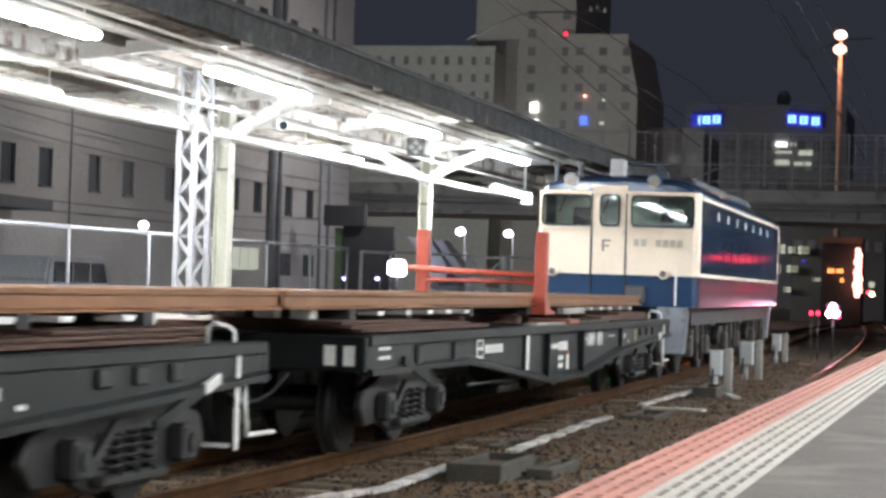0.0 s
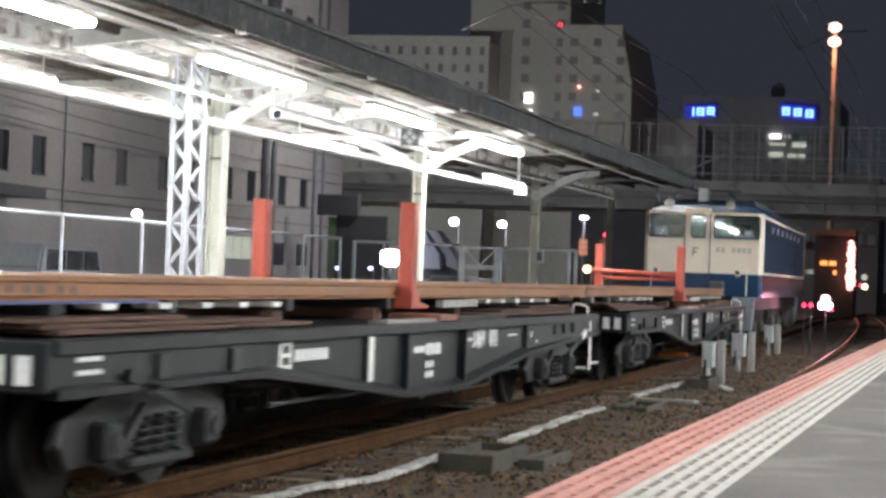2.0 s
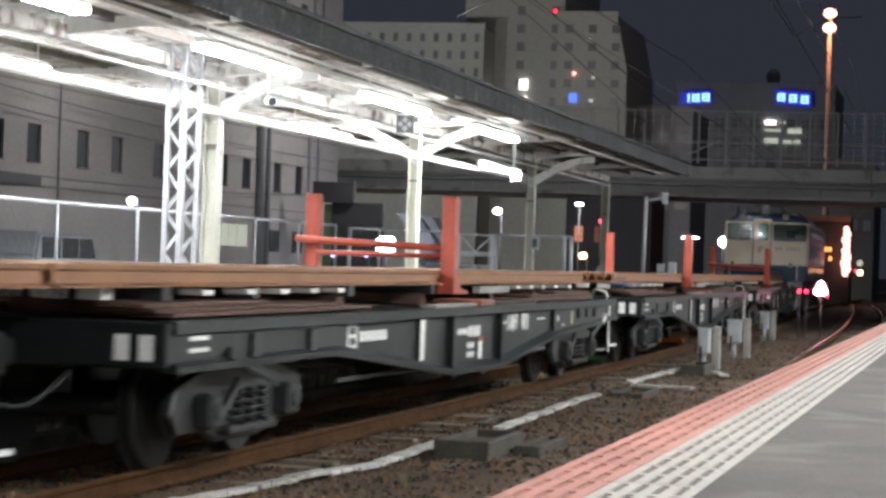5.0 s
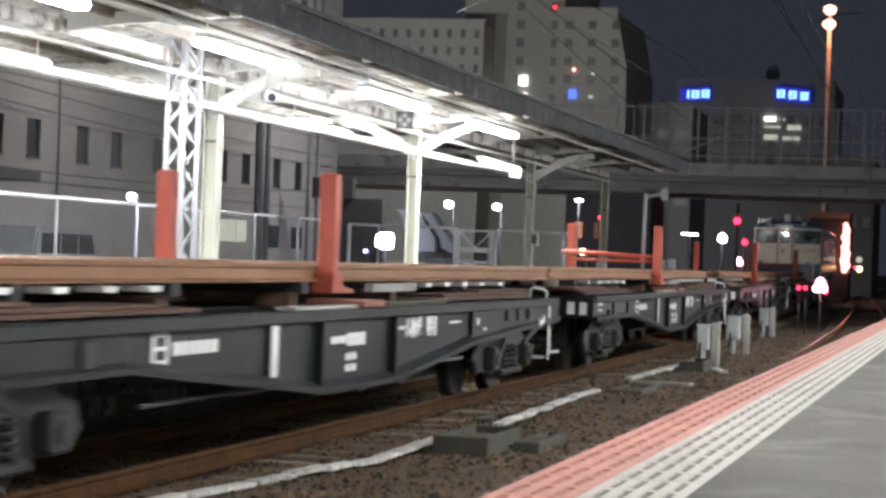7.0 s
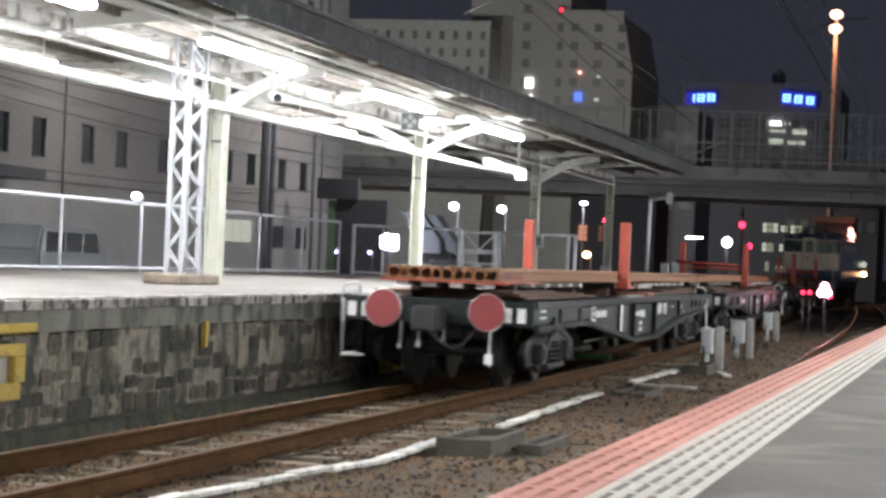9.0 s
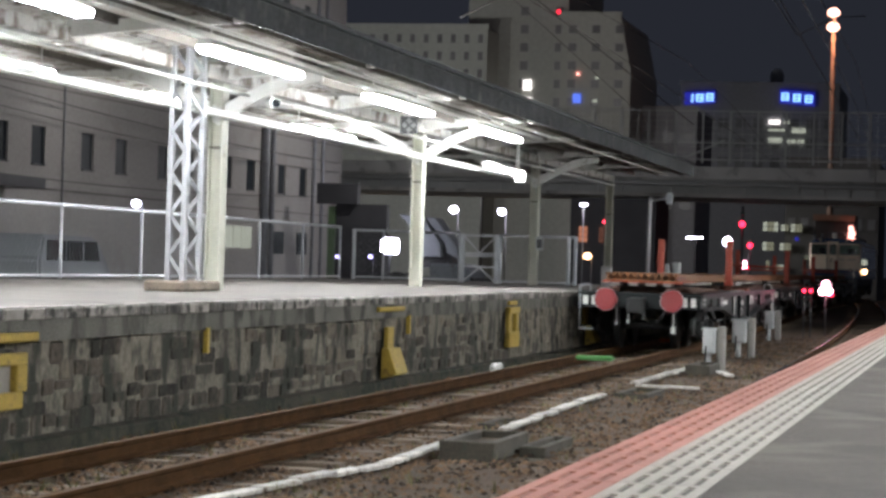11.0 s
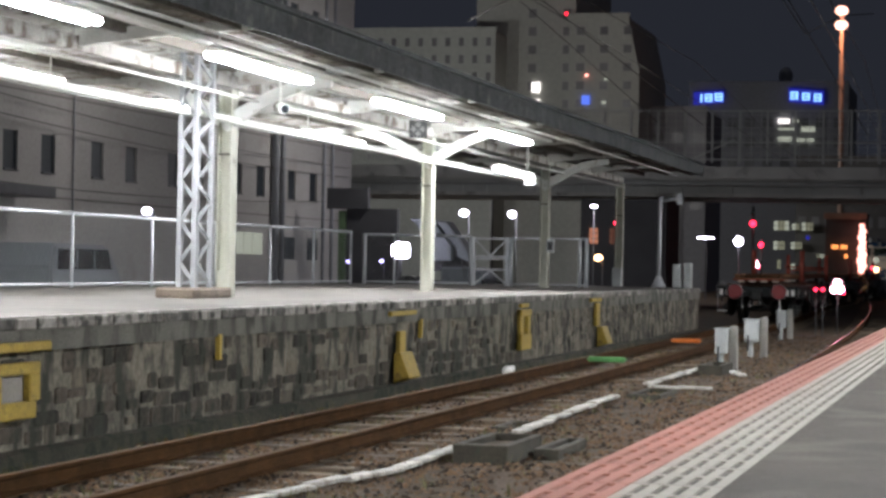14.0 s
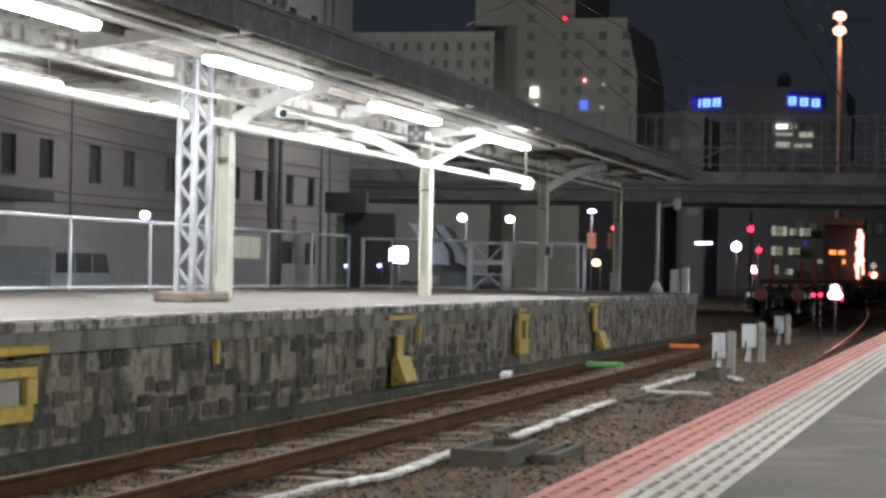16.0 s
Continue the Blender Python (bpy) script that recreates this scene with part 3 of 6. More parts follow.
def fence_run(pts_posts, name_label, base, top, heavy=()):
    """Posts with a top rail, a bottom rail and wire mesh between them."""
    fe = thing("mesh_fence", name_label, "fence")
    for i, (x, y) in enumerate(pts_posts):
        bm = B()
        r = 0.032 if i not in heavy else 0.05
        rod(bm, (x, y, base), (x, y, top + 0.02), r, 8)
        part("post", bm, FENCEM, fe)
    for a, b in zip(pts_posts, pts_posts[1:]):
        bm = B()
        rod(bm, (*a, top), (*b, top), 0.034, 8)
        part("top_rail", bm, FENCEM, fe)
        bm = B()
        rod(bm, (*a, base + 0.06), (*b, base + 0.06), 0.022, 8)
        part("bottom_rail", bm, FENCEM, fe)
        bm = B()
        va, vb = Vector((*a, 0)), Vector((*b, 0))
        length = (vb - va).length
        n = max(2, int(length / 0.16))
        h = top - base - 0.1
        for k in range(-int(h / 0.16), n + 1):
            for flip in (0, 1):
                u0, u1, z0, z1 = k * 0.16, k * 0.16 + h, base + 0.08, base + 0.08 + h
                if u0 < 0:
                    z0, u0 = z0 - u0, 0
                if u1 > length:
                    z1, u1 = z1 - (u1 - length), length
                if u1 - u0 < 0.05:
                    continue
                if flip:
                    z0, z1 = 2 * (base + 0.08) + h - z0, 2 * (base + 0.08) + h - z1
                p, q = va.lerp(vb, u0 / length), va.lerp(vb, u1 / length)
                rod(bm, (p.x, p.y, z0), (q.x, q.y, z1), 0.0022, 3)
        tagged(part("mesh", bm, MESHM, fe, "fine diamond wire mesh"), kind="stuff")
    return fe


fence_run([(-15.3, y) for y in (22.2, 25.3, 28.4, 31.55, 34.8, 38.45, 41.9, 45.3, 48.4, 51.4)], "galvanised mesh fence along the back of the old platform", PZ, 2.32)
fence_run([(-15.15, 52.1), (-14.45, 52.3), (-13.6, 52.5), (-12.62, 52.7)], "galvanised mesh fence panel beside a gate post", PZ, 2.27, (0,))
fence_run([(-11.62, 52.8), (-10.8, 52.9), (-9.95, 53.0), (-9.78, 53.0)], "galvanised mesh fence end panel at the platform end", PZ, 2.24, (0, 2, 3))
gate = thing("braced_gate", "low galvanised gate with crossed braces in the fence", "gate")
for x in (-12.55, -11.7):
    bm = B()
    box(bm, x - 0.045, x + 0.045, 52.70, 52.79, PZ, 2.26)
    part("gate_post", bm, FENCEM, gate)
for z in (1.46, 1.72, 1.78, 2.22):
    bm = B()
    bar(bm, (-12.52, 52.74, z), (-11.72, 52.74, z), 0.04, 0.05)
    part("gate_rail", bm, FENCEM, gate)
for p, q in (((-12.52, 52.74, 2.2), (-12.12, 52.74, 1.8)), ((-11.72, 52.74, 2.2), (-12.12, 52.74, 1.8)), ((-12.52, 52.74, 1.1), (-12.12, 52.74, 1.44)), ((-11.72, 52.74, 1.1), (-12.12, 52.74, 1.44))):
    bm = B()
    bar(bm, p, q, 0.03, 0.035)
    part("brace", bm, FENCEM, gate)
notice = thing("small_notice_box", "small pale box fixed to a canopy column", "box", at=pose(-10.33, 51.26, 2.05))
bm = B()
box(bm, -0.09, 0.09, -0.05, 0.05, -0.16, 0.16)
bevelled(bm, 0.01, 1)
part("case", bm, CABINET, notice)
bm = B()
box(bm, -0.06, 0.06, -0.058, -0.052, -0.1, 0.1)
part("label_plate", bm, DARKSTEEL, notice)

# globe lamps
def globe_lamp(x, y, z, r, base, m, label):
    lp = thing("globe_lamp", label, "street lamp", "globe lamps")
    bm = B()
    rod(bm, (x + r * 0.9, y + 0.1, base), (x + r * 0.9, y + 0.1, z + r * 0.3), 0.028, 8)
    rod(bm, (x + r * 0.9, y + 0.1, z + r * 0.3), (x, y + 0.08, z + r * 0.75), 0.02, 6)
    part("pole", bm, DARKSTEEL, lp)
    bm = B()
    ball(bm, (x, y, z), r, 14, squash=0.82)
    part("globe", bm, m, lp, "glowing round lamp globe")


globe_lamp(-15.42, 38.45, 2.46, 0.09, 0.35, G_WHITE, "small bright white globe lamp beside the fence")
globe_lamp(-24.5, 88.0, 3.49, 0.17, -0.2, G_BLUEWHITE, "bluish globe lamp beyond the fence")
globe_lamp(-21.37, 88.0, 3.71, 0.19, -0.2, G_WHITE, "bright white globe lamp on a slim pole")
globe_lamp(-19.35, 88.0, 3.67, 0.175, -0.2, G_WHITE, "bright white globe lamp on a slim pole")
globe_lamp(-15.75, 88.0, 1.96, 0.17, -0.2, G_WARM, "small warm lamp on a low pole")
globe_lamp(-15.04, 88.0, 3.37, 0.11, -0.2, G_RED, "small red lamp on a pole")
globe_lamp(-23.9, 80.0, 1.62, 0.09, 0.35, G_BLUEWHITE, "small bluish lamp low in the car park")
globe_lamp(-22.6, 80.0, 1.66, 0.09, 0.35, G_BLUEWHITE, "small bluish lamp low in the car park")
globe_lamp(-26.2, 52.0, 2.9, 0.14, 0.35, G_WARM, "warm orange lamp by the building")
flat = thing("flat_lamp", "flat bright lamp under the bridge", "lamp")
bm = B()
ball(bm, (-15.96, 88.0, 4.04), 0.17, 12, squash=0.35)
part("lens", bm, G_WHITE, flat)
bm = B()
rod(bm, (-15.96, 88.0, -0.2), (-15.96, 88.0, 4.0), 0.03, 6)
part("post", bm, DARKSTEEL, flat)

# light of the globe lamps and the flat lamp
for x, z, w in ((-21.37, 3.71, 34), (-19.35, 3.67, 34), (-15.96, 4.0, 60)):
    lamp_point("yard_light", (x, 87.3, z - 0.1), w, (0.90, 0.92, 1.0), 0.2)

# rendered building with narrow windows, parallel to the tracks
bld = tagged(thing("long_building", "long beige rendered building with narrow dark windows", "building"), kind="structure")
BX = -27.0
WIN = []
for y in (50.4, 53.2, 57.03, 59.57, 63.19, 65.92, 69.6, 72.1, 78.67 - 2.6, 78.67, 82.42, 85.21):
    for z in (4.6, 7.9, 11.2):
        WIN.append((y, z))
# one sheet of wall with the window openings left out, then given its thickness
bm = B()
ycuts = sorted({20.0, 90.6} | {w[0] - 0.48 for w in WIN} | {w[0] + 0.48 for w in WIN})
zcuts = sorted({0.3, 16.5} | {w[1] - 0.55 for w in WIN} | {w[1] + 0.55 for w in WIN})
vs = {(a, b): bm.verts.new((BX, y, z)) for a, y in enumerate(ycuts) for b, z in enumerate(zcuts)}
for a in range(len(ycuts) - 1):
    for b in range(len(zcuts) - 1):
        yc, zc = (ycuts[a] + ycuts[a + 1]) / 2, (zcuts[b] + zcuts[b + 1]) / 2
        if not any(abs(yc - wy) < 0.1 and abs(zc - wz) < 0.1 for wy, wz in WIN):
            bm.faces.new((vs[a, b], vs[a + 1, b], vs[a + 1, b + 1], vs[a, b + 1]))
made = bmesh.ops.extrude_face_region(bm, geom=bm.faces[:])
bmesh.ops.translate(bm, vec=(-0.4, 0, 0), verts=[v for v in made["geom"] if isinstance(v, bmesh.types.BMVert)])
part("wall", bm, BLDG_A, bld)
bm = B()
box(bm, BX - 14, BX - 0.45, 90.2, 90.6, 0.3, 16.5)
part("end_wall", bm, BLDG_A, bld)
bm = B()
box(bm, BX - 14, BX + 0.15, 20, 90.75, 16.5, 16.9)
part("parapet", bm, BLDG_A, bld)
for yc, zc in WIN:
    bm = B()
    box(bm, BX - 0.12, BX - 0.06, yc - 0.48, yc + 0.48, zc - 0.55, zc + 0.55)
    wn_ = part("window", bm, WINGLASS, bld)
    bm = B()
    box(bm, BX - 0.1, BX + 0.05, yc - 0.45, yc + 0.45, zc - 0.60, zc - 0.552)
    part("sill", bm, DARKSTEEL, wn_)
for y, rad in ((61.3, 0.03), (79.9, 0.16), (81.0, 0.10), (86.4, 0.07), (87.6, 0.07)):
    bm = B()
    rod(bm, (BX + rad + 0.01, y, 0.3), (BX + rad + 0.01, y, 16.4), rad, 8)
    part("drain_pipe", bm, mat("drain_pipe_grey", (0.29, 0.295, 0.315), 0.6, vary=0.2, bump=0.05), bld)
for z in (3.3, 6.3, 9.6):
    bm = B()
    box(bm, BX, BX + 0.015, 20, 90.6, z, z + 0.05)
    part("joint_band", bm, mat("joint_dark", (0.2, 0.185, 0.175), 0.9, vary=0.1), bld)
for y0, y1 in ((75.75, 76.65), (76.8, 77.6), (77.75, 78.85)):
    bm = B()
    box(bm, BX + 0.01, BX + 0.05, y0, y1, 1.83, 2.64)
    part("lit_window", bm, G_WINDOWDIM, bld, "dimly lit ground floor window")
bm = B()
box(bm, BX, BX + 1.2, 44, 57.5, 3.25, 3.55)
part("awning", bm, DARKSTEEL, bld)
for y0, y1 in ((81.6, 82.8), (84.5, 85.8)):
    bm = B()
    box(bm, BX + 0.01, BX + 0.04, y0, y1, 1.67, 2.53)
    part("low_window", bm, WINGLASS, bld, "dark ground floor window")
# cables strung across the facade
for z0, z1 in ((6.9, 5.6), (6.3, 5.2), (4.0, 4.2)):
    wire = thing("facade_cable", "thin dark cable strung along the building", "cable", "facade cables")
    bm = B()
    sweep(bm, [(BX + 0.06 + 0.3 * math.sin(k / 12 * 3.1416), 40 + 50 * k / 12, z0 + (z1 - z0) * k / 12 - 0.5 * math.sin(k / 12 * 3.1416)) for k in range(13)], 0.02, 5)
    part("strand", bm, WIREM, wire)


# parked van in the yard
def van(at, label, m):
    v = thing("parked_van", label, "van", at=at)
    bm = B()
    prism(bm, [(-2.1, 0.35), (2.0, 0.35), (2.15, 0.75), (1.75, 0.95), (1.15, 1.5), (-1.95, 1.52), (-2.15, 1.0)], "x", -0.8, 0.8)
    bevelled(bm, 0.06, 2)
    body = part("body", bm, m, v)
    for s in (-1, 1):
        for y0, y1 in ((-1.8, -0.75), (-0.65, 0.3), (0.4, 1.15)):
            bm = B()
            prism(bm, [(y0, 0.98), (y1 + (0.25 if y1 > 1 else 0), 0.98), (y1, 1.4), (y0, 1.4)], "x", *sorted((s * 0.785, s * 0.815)))
            part("window", bm, DARKGLASS, v)
        for y in (-1.3, 1.3):
            bm = B()
            rod(bm, (s * 0.62, y, 0.31), (s * 0.83, y, 0.31), 0.31, 18)
            wh = part("wheel", bm, RUBBER, v)
            bm = B()
            rod(bm, (s * 0.825, y, 0.31), (s * 0.84, y, 0.31), 0.18, 14)
            part("rim", bm, CHROME, wh)
    return v


van(pose(-19.6, 43.6, 0.35, 0, 0, 3), "pale parked van behind the fence", CARWHITE)

# truck with a tilted bed and a glowing box sign in the yard
truck = thing("tipper_truck", "grey tipper truck with its bed tilted up", "truck", at=pose(-17.7, 70.0, 0.35))
bm = B()
prism(bm, [(-1.11, 2.72), (-0.34, 2.70), (0.31, 1.81), (0.32, 1.35), (-0.31, 1.34), (-0.72, 2.34)], "y", -0.1, 0.3)
bevelled(bm, 0.03, 1)
part("tipper_bed", bm, BEDGREY, truck, "pale tilted steel bed")
bm = B()
prism(bm, [(-0.26, 2.65), (0.11, 2.64), (0.89, 1.64), (0.89, 1.3), (0.49, 1.5), (0.49, 1.80)], "y", -0.05, 0.9)
bevelled(bm, 0.03, 1)
part("bed_side", bm, BEDGREY, truck, "pale tilted bed side")
bm = B()
prism(bm, [(-0.7, 2.3), (-0.2, 2.6), (0.6, 1.6), (0.6, 1.0), (-0.6, 1.0)], "y", 0.3, 1.2)
part("bed_hoist", bm, DARKSTEEL, truck)
bm = B()
prism(bm, [(0.2, 0.5), (1.6, 0.5), (1.6, 0.9), (1.3, 1.15), (0.2, 1.15)], "y", -1.02, 1.02)
bevelled(bm, 0.06, 1)
part("cab", bm, LOCOGREY, truck)
bm = B()
box(bm, -1.4, 1.9, -0.5, 0.5, 0.45, 0.7)
part("chassis", bm, DARKSTEEL, truck)
for x in (-0.9, 1.3):
    for s in (-1, 1):
        bm = B()
        rod(bm, (x, s * 0.7, 0.42), (x, s * 1.0, 0.42), 0.42, 18)
        part("wheel", bm, RUBBER, truck)
lightbox = thing("light_box_sign", "glowing white box sign on a post", "light box", at=pose(-18.85, 69.0, 0.35))
bm = B()
box(bm, -0.3, 0.3, -0.08, 0.08, 1.40, 1.92)
bevelled(bm, 0.06, 2)
part("panel", bm, G_WHITE, lightbox)
bm = B()
rod(bm, (0, 0, 0), (0, 0, 1.4), 0.05, 8)
part("post", bm, DARKSTEEL, lightbox)
shed = thing("dark_shed", "dark low shed beside the building end", "shed", at=pose(-24.0, 84.0, -0.2))
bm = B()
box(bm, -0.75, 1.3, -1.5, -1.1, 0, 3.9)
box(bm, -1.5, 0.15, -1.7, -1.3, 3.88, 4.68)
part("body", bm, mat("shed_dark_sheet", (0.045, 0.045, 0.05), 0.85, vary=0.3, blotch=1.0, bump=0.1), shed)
bm = B()
box(bm, -1.06, -0.78, -1.54, -1.4, 0.5, 3.8)
part("door", bm, mat("dull_green_door", (0.10, 0.16, 0.08), 0.6), shed, "dull green door")

# ---- far buildings ----
def far_block(name, label, x0, x1, y, top, depth, m, cols, rows, z_first, dz, w, h, lit=None, cut=0.0, xs_=None):
    ob = tagged(thing(name, label, "building"), kind="structure")
    bm = B()
    if cut:
        prism(bm, [(x0, -0.3), (x1, -0.3), (x1, top - 4.2), (x1 - cut, top), (x0, top)], "y", y, y + depth)
    else:
        box(bm, x0, x1, y, y + depth, -0.3, top)
    part("wall", bm, m, ob)
    bm = B()
    box(bm, x0 - 0.1, x1 - cut + 0.1, y - 0.15, y + 0.2, top - 0.05, top + 0.35)
    part("roof_edge", bm, m, ob)
    for i in range(cols):
        for j in range(rows):
            xc, zc = xs_[i] if xs_ else x0 + (i + 0.5) * (x1 - x0) / cols, z_first - j * dz
            if cut and xc > x1 - cut and zc > top - 4.5:
                continue
            bm = B()
            box(bm, xc - w / 2, xc + w / 2, y - 0.05, y - 0.012, zc - h / 2, zc + h / 2)
            mm = (lit or {}).get((i, j), TOWERGLASS)
            p = part("window", bm, mm, ob)
            bm = B()
            box(bm, xc - w / 2 - 0.08, xc + w / 2 + 0.08, y - 0.16, y - 0.0, zc - h / 2 - 0.12, zc - h / 2 - 0.02)
            part("sill", bm, m, p)
    return ob


far_block("apartment_block", "pale apartment block with rows of small windows", -50.6, -38.5, 168.0, 19.9, 14, BLDG_B, 11, 7, 19.1, 1.36, 0.38, 0.66)
far_block("apartment_tower", "tall grey apartment tower with few windows", -41.0, -32.9, 172.0, 40.0, 16, BLDG_C, 2, 9, 23.2, 1.45, 0.62, 0.68, xs_=(-36.4, -33.6))
far_block("stepped_apartment_block", "grey apartment block with a sloping corner and square windows", -32.85, -27.3, 169.0, 21.0, 14, BLDG_C, 3, 5, 20.0, 1.42, 0.62, 0.62, cut=0.9)
litset = thing("lit_window_panes", "two bright lit windows of the apartment tower", "window", kind="structure")
for x, z, w, h, m in ((-36.03, 15.83, 0.65, 0.8, G_WINDOW), (-36.03, 14.49, 0.65, 0.75, G_WINDOW), (-31.44, 14.59, 0.62, 0.7, G_BLUEWIN), (-30.0, 14.40, 0.35, 0.22, G_WINDOWDIM), (-31.4, 16.5, 0.18, 0.18, G_NEON), (-29.9, 16.2, 0.25, 0.15, G_WINDOWDIM)):
    bm = B()
    box(bm, x - w / 2, x + w / 2, 168.78 if x > -32 else 171.8, 168.9 if x > -32 else 171.9, z - h / 2, z + h / 2)
    part("lit_pane", bm, m, litset)
beacon = thing("roof_beacon", "small red aircraft warning lamp on the tower", "lamp")
bm = B()
ball(bm, (-33.28, 170.0, 21.47), 0.17, 10)
part("lens", bm, G_BEACON, beacon)
bm = B()
rod(bm, (-33.28, 170.0, 21.4), (-33.28, 172.1, 21.4), 0.05, 6)
part("bracket", bm, DARKSTEEL, beacon)
far_block("low_grey_block", "low dark grey block beside the tower", -27.4, -22.8, 175.0, 14.2, 10, BLDG_D, 3, 3, 12.0, 2.6, 0.9, 1.0)
office = far_block("office_building", "dark office building with blue roof signs", -36.2, -17.5, 262.0, 23.6, 16, BLDG_D, 9, 4, 19.0, 2.3, 1.2, 1.2)
for x0, x1, z0, z1, tilt in ((-35.6, -32.0, 21.25, 22.75, 0.12), (-24.4, -20.3, 21.3, 22.95, -0.18)):
    bm = B()
    prism(bm, [(x0, z0 - tilt), (x1, z0 + tilt), (x1, z1 + tilt), (x0, z1 - tilt)], "y", 261.2, 261.5)
    sg = part("roof_sign", bm, G_BLUESIGN, office, "blue glowing roof sign with pale shapes")
    n = 3
    for i in range(n):
        w = (x1 - x0) / n
        bm = B()
        cx = x0 + (i + 0.5) * w
        cz = (z0 + z1) / 2 + tilt * (2 * (i + 0.5) / n - 1)
        if i == 0 and tilt > 0:
            box(bm, cx + 0.25, cx + 0.45, 261.0, 261.15, cz - 0.5, cz + 0.5)
        else:
            for dz_ in (-0.42, -0.05, 0.32):
                box(bm, cx - 0.46, cx + 0.46, 261.0, 261.15, cz + dz_ - 0.08, cz + dz_ + 0.1)
            for dx_ in (-0.36, 0.3):
                box(bm, cx + dx_ - 0.07, cx + dx_ + 0.09, 261.0, 261.15, cz - 0.45, cz + 0.42)
        part("sign_shape", bm, G_SIGNLETTER, sg)
for x0, x1, z0, z1, m in ((-25.6, -24.3, 19.0, 19.5, G_WINDOW), (-23.9, -23.2, 19.1, 19.4, G_WINDOWDIM), (-22.9, -21.3, 18.0, 18.6, G_WINDOWDIM), (-25.6, -23.6, 18.2, 18.5, G_WINDOWDIM), (-25.6, -24.0, 16.6, 17.4, G_WINDOWDIM), (-23.6, -22.4, 16.6, 17.2, G_WINDOWDIM), (-22.2, -21.4, 16.6, 17.2, G_WINDOWDIM)):
    bm = B()
    box(bm, x0, x1, 261.6, 261.9, z0, z1)
    part("lit_window", bm, m, office)
bm = B()
ball(bm, (-25.2, 266, 24.9), 0.85, 12, squash=1.3)
part("roof_dome", bm, BLDG_D, office)

# tall lamp mast beyond the bridge
tower = thing("lamp_mast", "slim orange-lit mast with two red-white lamps", "lamp mast")
bm = B()
rod(bm, (-10.4, 150, -0.2), (-10.55, 150, 19.0), 0.2, 10, 0.14)
part("pole", bm, POLEM, tower)
for z in (18.13, 19.1):
    bm = B()
    ball(bm, (-10.56, 149.9, z), 0.44, 12, squash=0.75)
    part("lamp", bm, G_TOWER, tower, "round glowing lamp")
    lamp_point("mast_lamp", (-10.56, 148.9, z - 0.3), 60, (1.0, 0.45, 0.25), 0.2)

# ---- road bridge across the tracks ----
bridge = tagged(thing("road_bridge", "dim concrete road bridge with mesh parapet over the tracks", "bridge"), kind="structure")
bm = B()
box(bm, -70, 40, 104.5, 116, 6.0, 6.45)
part("deck", bm, BRIDGE, bridge)
bm = B()
box(bm, -70, 40, 104.2, 104.5, 5.86, 6.44)
part("kerb", bm, BRIDGE, bridge)
for y in (105.2, 108, 111, 114):
    bm = B()
    box(bm, -70, 40, y - 0.15, y + 0.15, 5.1, 6.0)
    box(bm, -70, 40, y - 0.3, y + 0.3, 5.05, 5.1)
    part("girder", bm, BRIDGESTEEL, bridge)
for i in range(38):
    bm = B()
    x = -38 + i * 1.3
    box(bm, x - 0.05, x + 0.05, 104.32, 104.42, 6.6, 9.1)
    part("parapet_post", bm, BRIDGESTEEL, bridge)
for z in (7.55, 9.05, 6.75):
    bm = B()
    box(bm, -45, 20, 104.34, 104.40, z, z + 0.07)
    part("parapet_rail", bm, BRIDGESTEEL, bridge)
bm = B()
for i in range(110):
    x = -38 + i * 0.45
    rod(bm, (x, 104.37, 6.65), (x, 104.37, 9.05), 0.012, 3)
for j in range(8):
    rod(bm, (-38, 104.37, 6.8 + j * 0.3), (12, 104.37, 6.8 + j * 0.3), 0.012, 3)
tagged(part("parapet_mesh", bm, BRIDGESTEEL, bridge, "dim wire parapet mesh"), kind="stuff")
for x in (-18.5, -2.2, 12):
    bm = B()
    box(bm, x - 0.45, x + 0.45, 107, 112, -0.3, 5.1)
    bevelled(bm, 0.05, 1)
    part("pier", bm, BRIDGE, bridge)
for i in range(44):
    bm = B()
    x = -40 + i * 1.2
    box(bm, x - 0.025, x + 0.025, 104.93, 105.05, 5.1, 5.98)
    part("stiffener", bm, BRIDGESTEEL, bridge)
for z, d in ((5.80, 0.10), (5.0, 0.16)):
    bm = B()
    box(bm, -70, 40, 104.62, 104.9, z, z + d)
    part("girder_flange", bm, BRIDGE, bridge)
bm = B()
rod(bm, (-45, 104.55, 5.62), (20, 104.55, 5.62), 0.09, 10)
part("service_pipe", bm, BRIDGESTEEL, bridge, "pale service pipe along the bridge")
bm = B()
bar(bm, (-14.6, 104.0, 6.6), (-12.2, 104.0, 7.7), 0.05, 0.08)
part("stair_rail", bm, BRIDGESTEEL, bridge)

